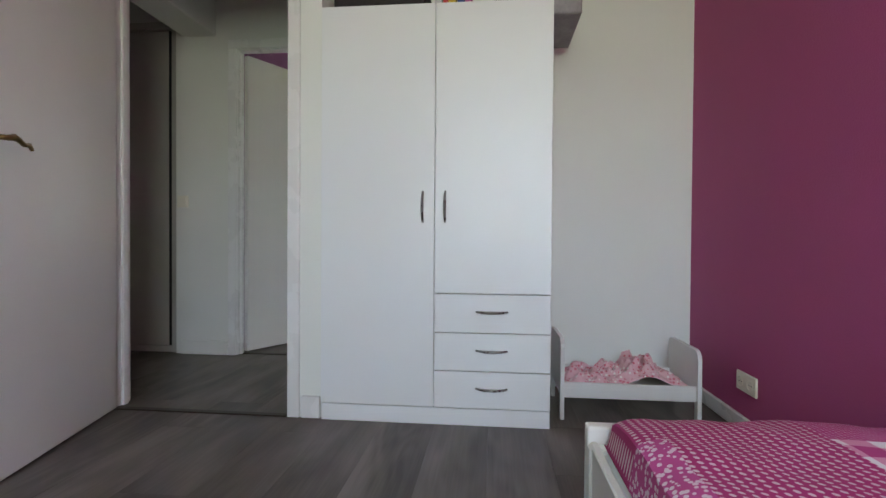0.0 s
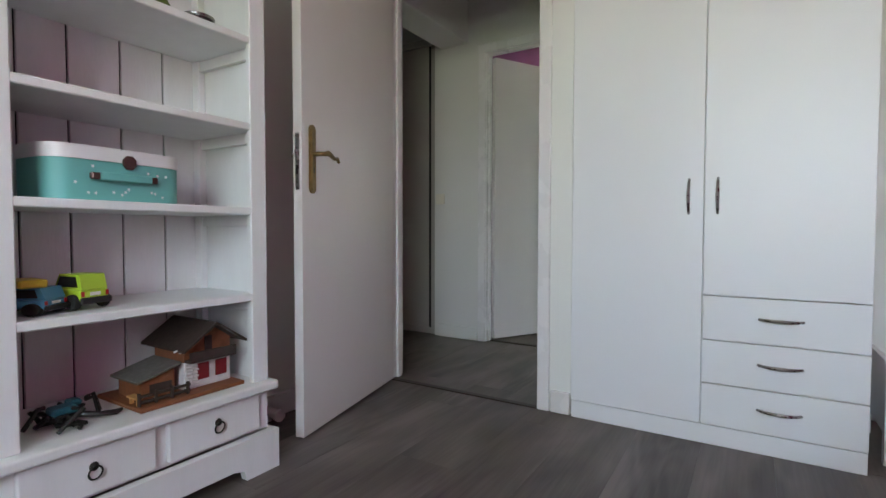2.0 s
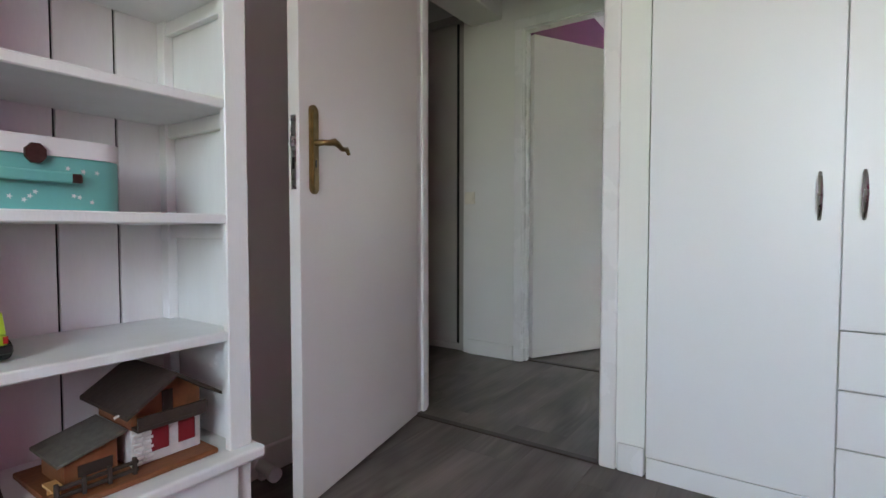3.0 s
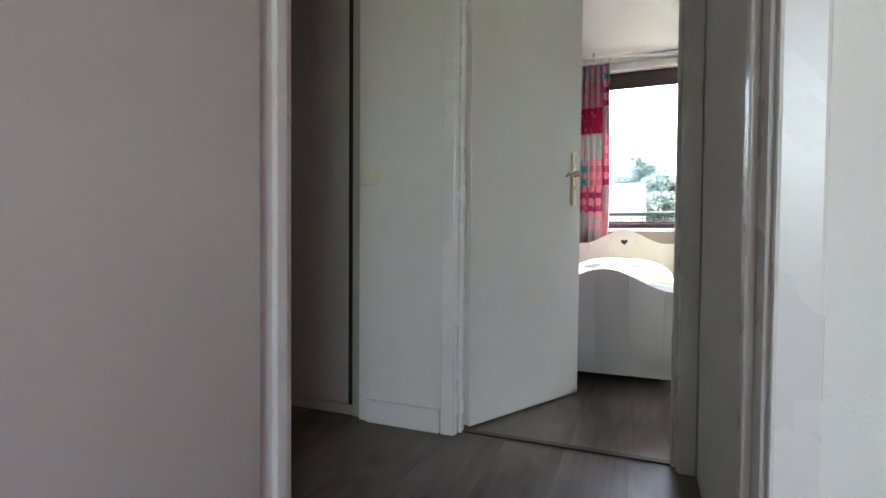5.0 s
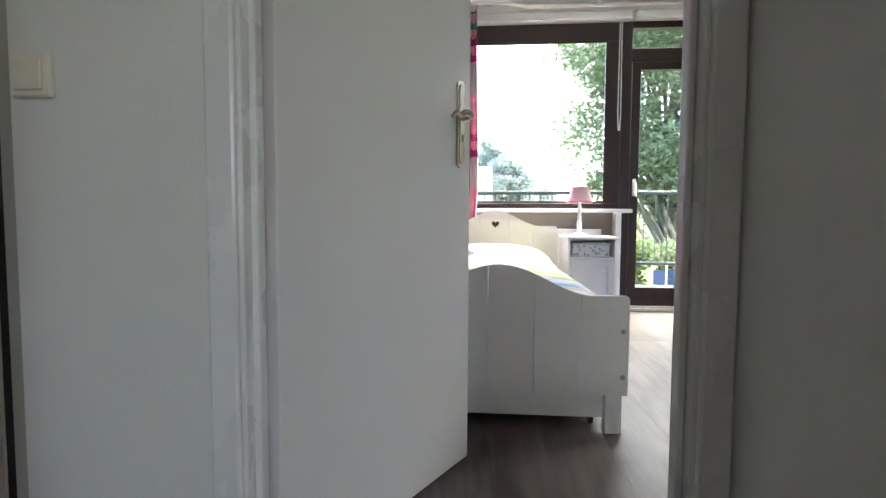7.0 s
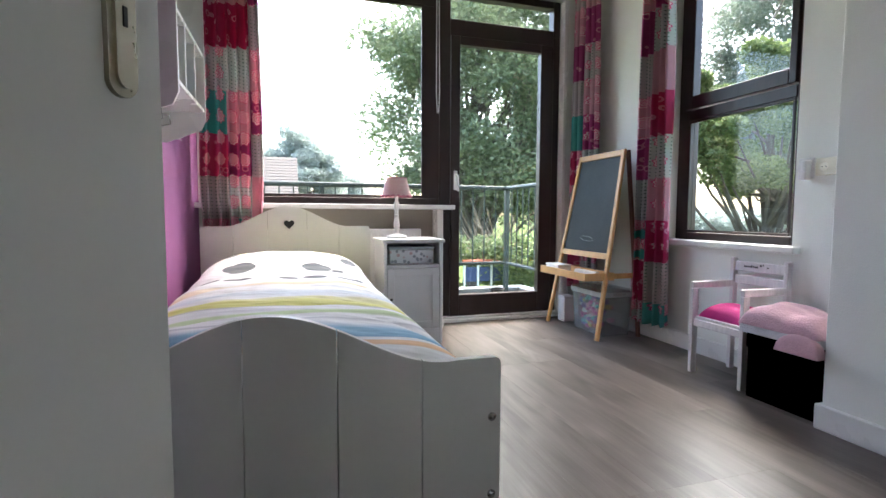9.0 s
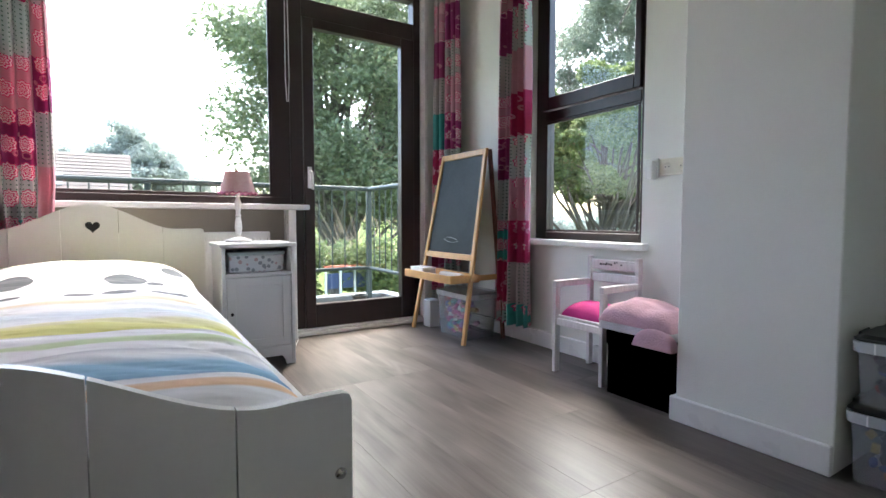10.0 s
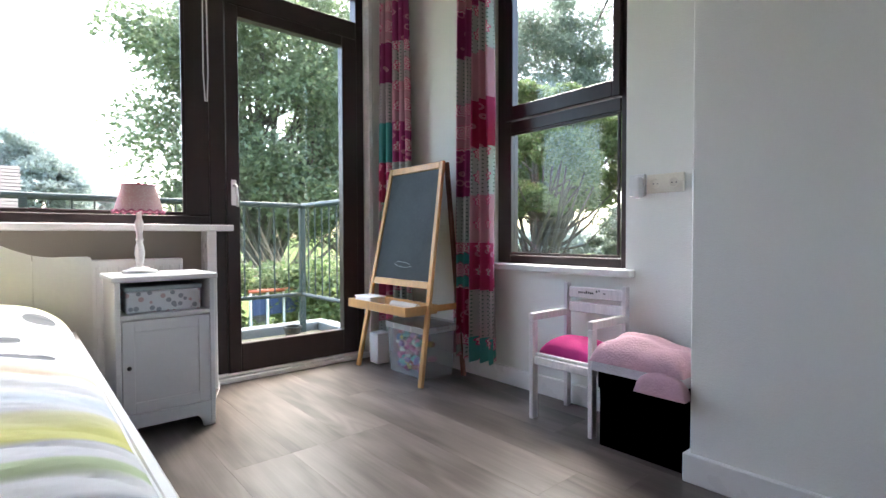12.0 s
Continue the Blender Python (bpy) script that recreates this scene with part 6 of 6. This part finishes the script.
def leaves(name, clumps, n, size, material, parent, seed, flat=0.6):
    """Small folded leaves strewn through the clumps, each (centre, radii)."""
    rng = np.random.default_rng(seed)
    k = rng.integers(0, len(clumps), n)
    c = np.array([q[0] for q in clumps])[k]
    r = np.array([q[1] for q in clumps])[k]
    d = rng.normal(size=(n, 3))
    d /= np.linalg.norm(d, axis=1)[:, None]
    pos = c + d * r * (rng.random(n) ** 0.45)[:, None]
    ax = rng.normal(size=(n, 3))
    ax[:, 2] *= flat
    ax /= np.linalg.norm(ax, axis=1)[:, None]
    up = rng.normal(size=(n, 3)) * 0.7 + np.array((0, 0, 1.0))
    bx_ = np.cross(ax, up)
    bx_ /= np.linalg.norm(bx_, axis=1)[:, None] + 1e-9
    s = size * (0.6 + 0.8 * rng.random(n))[:, None]
    nrm = np.cross(ax, bx_)
    v = np.stack([pos - ax * s, pos + bx_ * s * 0.55 + nrm * s * 0.18, pos + ax * s, pos - bx_ * s * 0.55 + nrm * s * 0.18], 1).reshape(-1, 3)
    i = np.arange(n)[:, None] * 4
    f = np.concatenate([i + np.array([[0, 1, 2]]), i + np.array([[0, 2, 3]])], 0)
    me = bpy.data.meshes.new(name)
    me.from_pydata(v.tolist(), [], f.tolist())
    me.materials.append(material)
    ob = new(name, me)
    ob.parent = parent
    return ob


def tree(label, at, height, crown, n, size, material, seed, base=0.35, lean=(0, 0), clumps=70, trunk_r=0.25, name="tree"):
    """A tapered trunk with forked limbs and an uneven crown of leaf clumps. crown: radii; base: where the crown begins."""
    rng = np.random.default_rng(seed)
    t = thing(name, label, "tree", pose(*at))
    top = np.array((lean[0], lean[1], height * 0.86))
    bm = bmesh.new()
    m = 9
    tr = [(top[0] * (i / m) ** 1.4 + 0.12 * math.sin(i * 1.3 + seed), top[1] * (i / m) ** 1.4 + 0.12 * math.cos(i * 1.7 + seed), top[2] * i / m) for i in range(m + 1)]
    tube(tr, [trunk_r * (1.25 if i == 0 else 1) * (1 - 0.9 * i / m) + 0.015 for i in range(m + 1)], 10, bm)
    cl = []
    zc, rz = height * (base + (1 - base) / 2), height * (1 - base) / 2
    for j in range(clumps):
        d = rng.normal(size=3)
        d /= np.linalg.norm(d)
        f = 0.45 + 0.55 * rng.random() ** 0.5
        f *= 0.82 + 0.3 * noise.noise(Vector((d[0] * 1.8 + seed, d[1] * 1.8, d[2] * 1.8)))
        c = np.array((d[0] * crown[0] * f + top[0] * 0.6, d[1] * crown[1] * f + top[1] * 0.6, zc + d[2] * rz * f))
        rr = (0.13 + 0.12 * rng.random()) * min(crown[0], rz)
        cl.append((c, (rr * 1.15, rr * 1.15, rr * 0.8)))
        if j % 2 == 0:
            k = min(m - 1, max(2, int(m * (0.25 + 0.65 * rng.random()) * min(1, c[2] / top[2]))))
            a = np.array(tr[k])
            mid = a * 0.45 + c * 0.55 + np.array((0, 0, -0.05 * height * rng.random()))
            r0 = trunk_r * (1 - 0.9 * k / m) * 0.45 + 0.01
            tube([a, (a + mid) / 2 + rng.normal(size=3) * 0.08, mid, c], [r0, r0 * 0.75, r0 * 0.5, 0.008], 6, bm)
    part("trunk", bm, BARK, t)
    leaves("crown", cl, n, size, material, t, seed)
    return t


GZ = -3.1
GRASS = mat("rough_lawn", (0.10, 0.13, 0.05), 0.95, var=0.4, scale=0.6, bump=1.0, bscale=12, spec=0.0)
structure("ground", boxes((-900, 900, 7.6, 1500, GZ - 0.2, GZ), (1.6, 900, -900, 7.6, GZ - 0.2, GZ), (-900, 1.6, -900, -3.0, GZ - 0.2, GZ), (-900, -4.0, -3.0, 7.6, GZ - 0.2, GZ)), GRASS, "lawn and garden ground below the balcony")
ROAD = mat("pale_asphalt_path", (0.15, 0.15, 0.145), 0.9, var=0.15, scale=2, bump=0.4, spec=0.0)
structure("road", boxes((14, 17.5, -10, 60, GZ - 0.02, GZ + 0.01)), ROAD, "pale path behind the trees")

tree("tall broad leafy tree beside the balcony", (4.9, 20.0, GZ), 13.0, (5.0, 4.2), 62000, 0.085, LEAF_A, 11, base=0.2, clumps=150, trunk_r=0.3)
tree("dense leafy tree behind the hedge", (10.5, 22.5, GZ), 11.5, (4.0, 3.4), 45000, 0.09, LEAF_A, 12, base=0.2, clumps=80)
tree("spreading tree with pale green leaves", (13.0, 15.2, GZ), 9.2, (4.8, 4.2), 95000, 0.075, LEAF_B, 13, base=0.47, clumps=95, trunk_r=0.26)
tree("tall airy conifer-like tree in haze", (20.0, 19.6, GZ), 17.0, (5.0, 4.4), 90000, 0.08, LEAF_C, 14, base=0.2, clumps=150)
tree("dark leafy tree at the garden's edge", (27.5, 18.0, GZ), 6.6, (5.0, 4.0), 45000, 0.10, LEAF_C, 17, base=0.15, clumps=60)
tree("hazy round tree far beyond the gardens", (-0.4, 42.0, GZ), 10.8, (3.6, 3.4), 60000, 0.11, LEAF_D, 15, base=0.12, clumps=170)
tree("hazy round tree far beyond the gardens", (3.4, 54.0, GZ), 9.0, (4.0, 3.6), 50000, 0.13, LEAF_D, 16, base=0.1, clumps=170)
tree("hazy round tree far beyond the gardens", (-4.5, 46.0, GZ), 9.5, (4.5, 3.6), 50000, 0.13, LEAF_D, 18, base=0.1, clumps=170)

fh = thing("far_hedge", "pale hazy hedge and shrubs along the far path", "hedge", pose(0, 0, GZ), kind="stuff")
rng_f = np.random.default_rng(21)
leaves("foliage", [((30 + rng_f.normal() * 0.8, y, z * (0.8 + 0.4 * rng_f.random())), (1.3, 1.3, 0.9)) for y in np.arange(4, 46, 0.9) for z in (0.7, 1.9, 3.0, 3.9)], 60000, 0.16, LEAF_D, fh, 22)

hd = thing("hedge", "bright green leafy hedge below the balcony rail", "hedge", pose(0, 0, GZ))
rng_h = np.random.default_rng(5)
leaves("foliage", [((x + rng_h.normal() * 0.2, 11.6 + rng_h.normal() * 0.35, z + rng_h.normal() * 0.15), (0.42, 0.4, 0.34)) for x in np.arange(-2.0, 6.8, 0.42) for z in (0.5, 1.0, 1.5, 2.0, 2.5, 2.95, 3.3)], 110000, 0.045, LEAF_B, hd, 6)
part("stems", boxes(*[(x - 0.012, x + 0.012, 11.7, 11.724, 0, 1.6) for x in np.arange(-1.8, 6.4, 0.5)]), BARK, hd)
sg = thing("swing_frame", "garden play frame with an orange beam and blue panels", "play frame", pose(1.42, 11.0, GZ))
part("beam", tube([(0, 0, 3.18), (0.78, 0, 3.18)], 0.026, 8), mat("orange_paint", (0.42, 0.10, 0.04), 0.6, var=0.2), sg)
for x in (0.03, 0.27, 0.51, 0.75):
    part("post", tube([(x, 0, 0), (x, 0, 3.18)], 0.02, 8), TRIM, sg)
for x in (0.06, 0.30, 0.54):
    part("panel", boxes((x, x + 0.18, -0.01, 0.01, 2.84, 3.08), bev=0.004), mat("blue_tarpaulin", (0.035, 0.055, 0.13), 0.6, var=0.2), sg)
sh = thing("bare_shrub", "leafless shrub with many thin brown twigs", "shrub", pose(3.7, 13.4, GZ))
bm = bmesh.new()
rng_s = np.random.default_rng(8)
for i in range(70):
    a = rng_s.random() * 6.283
    s = 0.5 + rng_s.random()
    p0 = Vector((0.2 * math.cos(a), 0.2 * math.sin(a), 1.2))
    p1 = p0 + Vector((math.cos(a) * 0.6 * s, math.sin(a) * 0.6 * s, 1.2 + 0.8 * rng_s.random()))
    p2 = p1 + Vector((math.cos(a + 0.5) * 0.7 * s, math.sin(a + 0.5) * 0.7 * s, 0.5 + 0.9 * rng_s.random()))
    tube([p0, p1, p2], [0.03, 0.018, 0.006], 4, bm)
    tube([p1, p1 + Vector((rng_s.normal() * 0.4, rng_s.normal() * 0.4, 0.8))], [0.012, 0.004], 4, bm)
tube([(0, 0, 0), (0, 0, 1.4)], 0.12, 6, bm)
part("twigs", bm, mat("dry_twigs", (0.30, 0.22, 0.15), 0.9, var=0.2), sh)

# neighbour's house
ROOF = mat("grey_brown_roof_tiles", (0.13, 0.105, 0.09), 0.8, var=0.25, scale=3, bump=0.3)
BRICK = mat("pale_brick_wall", (0.36, 0.31, 0.27), 0.85, var=0.2, scale=4)
ho = thing("neighbour_house", "distant house with a grey-brown tiled gable roof", "house", pose(-3.4, 33.0, GZ))
part("wall", boxes((-5, 2.4, 0, 7, 0, 4.3)), BRICK, ho)
part("gable", panel([(0, 4.3), (7, 4.3), (3.5, 7.4)], [], 0.25, Matrix.Translation((2.15, 0, 0)) @ UPY), TRIM, ho, "white edged gable")
rf = part("roof", panel([(-5.2, 0), (2.6, 0), (2.6, 4.75), (-5.2, 4.75)], [], 0.12, Matrix.Translation((0, -0.15, 4.2)) @ Matrix.Rotation(radians(41.5), 4, "X")), ROOF, ho)
tile = bpy.data.meshes.new("tile_row")
b2 = boxes((-5.2, 2.6, 0, 0.28, 0, 0.05))
b2.to_mesh(tile)
b2.free()
tile.materials.append(ROOF)
for i in range(17):
    o = new("tile_row", tile)
    o.parent = rf
    o.matrix_local = Matrix.Translation((0, -0.15, 4.2)) @ Matrix.Rotation(radians(41.5), 4, "X") @ Matrix.Translation((0, i * 0.28, 0.12)) @ Matrix.Rotation(radians(-4), 4, "X")
part("roof_window", panel([(-1.4, 1.9), (-0.3, 1.9), (-0.3, 2.9), (-1.4, 2.9)], [], 0.22, Matrix.Translation((0, -0.15, 4.2)) @ Matrix.Rotation(radians(41.5), 4, "X")), ZINC, ho)
for x in (-3.5, -1.0):
    part("window", boxes((x, x + 1.3, -0.06, 0.0, 1.4, 2.6)), WPLASTIC, ho)

# balcony
structure("balcony_slab", boxes((-4.0, 1.25, 7.2, 8.45, -0.16, -0.03)), GRAVEL, "mossy gravel covered balcony slab")
structure("balcony_edge", boxes((-4.0, 1.25, 8.33, 8.47, -0.16, 0.05), (1.13, 1.27, 7.2, 8.33, -0.16, 0.05), bev=0.01), ZINC, "grey weathered balcony edge")
rl = thing("balcony_railing", "grey-green painted metal balcony railing", "railing")
RX, RY = 0.98, 8.32
part("top_rail", tube([(-4.0, RY, 1.125), (RX - 0.05, RY, 1.125), (RX, RY - 0.03, 1.125), (RX, 7.25, 1.125)], 0.024, 8), GREENRAIL, rl, smooth=True)
part("bottom_rail", tube([(-4.0, RY, 0.32), (RX - 0.05, RY, 0.32), (RX, RY - 0.03, 0.32), (RX, 7.25, 0.32)], 0.018, 8), GREENRAIL, rl, smooth=True)
bar = bpy.data.meshes.new("baluster")
b2 = tube([(0, 0, 0.32), (0, 0, 1.125)], 0.0065, 6)
b2.to_mesh(bar)
b2.free()
bar.materials.append(GREENRAIL)
for i in range(38):
    o = new("baluster", bar)
    o.parent, o.location = rl, (RX - 0.13 - 0.13 * i, RY, 0)
for i in range(8):
    o = new("baluster", bar)
    o.parent, o.location = rl, (RX, RY - 0.13 - 0.13 * i, 0)
for x in (RX, RX - 1.95, RX - 3.9):
    part("post", boxes((x - 0.024, x + 0.024, RY - 0.024, RY + 0.024, -0.03, 1.115), bev=0.004), GREENRAIL, rl)
fp = thing("flower_pot", "small black plastic flower pot on the balcony", "flower pot", pose(0.74, 8.0, -0.03))
part("pot", lathe([(0, 0), (0.05, 0), (0.07, 0.11), (0.078, 0.11), (0.078, 0.125), (0.06, 0.125), (0.05, 0.02), (0, 0.02)], 18), BLACK, fp, smooth=True)

# ---- laminate planks, last ----
PW, PL, PT = 0.235, 1.30, 0.012
full = bpy.data.meshes.new("plank")
b3 = boxes((0.0002, PW - 0.0002, 0.0002, PL - 0.0002, -PT, 0), bev=0.0003)
b3.to_mesh(full)
b3.free()
full.materials.append(LAMINATE)


def plank_floor(name, label, x0, x1, y0, y1, seed):
    """Planks laid along y with staggered ends; those at the edges are cut."""
    top = thing(name, label, "floor", kind="structure")
    rng = random.Random(seed)
    nx = int(math.ceil((x1 - x0) / PW))
    for i in range(nx):
        a, b = x0 + i * PW, min(x0 + (i + 1) * PW, x1)
        y = y0 - rng.choice((0.15, 0.42, 0.7, 0.98, 1.15))
        while y < y1:
            c, d = max(y, y0), min(y + PL, y1)
            if b - a > PW - 0.001 and d - c > PL - 0.001:
                o = new("plank", full)
                o.parent, o.location = top, (a, c, 0)
            elif b - a > 0.01 and d - c > 0.02:
                o = part("plank", boxes((0.0002, b - a - 0.0002, 0.0002, d - c - 0.0002, -PT, 0), bev=0.0003), LAMINATE, top)
                o.location = (a, c, 0)
            y += PL
    return top


plank_floor("floor_bedroom_one", "grey-brown oak laminate plank floor", -1.93, 1.045, -1.7, 2.232, 1)
plank_floor("floor_alcove", "grey-brown oak laminate plank floor in the alcove", -0.815, 1.045, 2.234, 2.88, 2)
plank_floor("floor_hall", "grey-brown oak laminate plank floor of the hall", -3.5, -0.935, 2.234, 3.418, 3)
plank_floor("floor_bedroom_two", "grey-brown oak laminate plank floor with daylight sheen", -1.85, 1.40, 3.42, 7.05, 4)
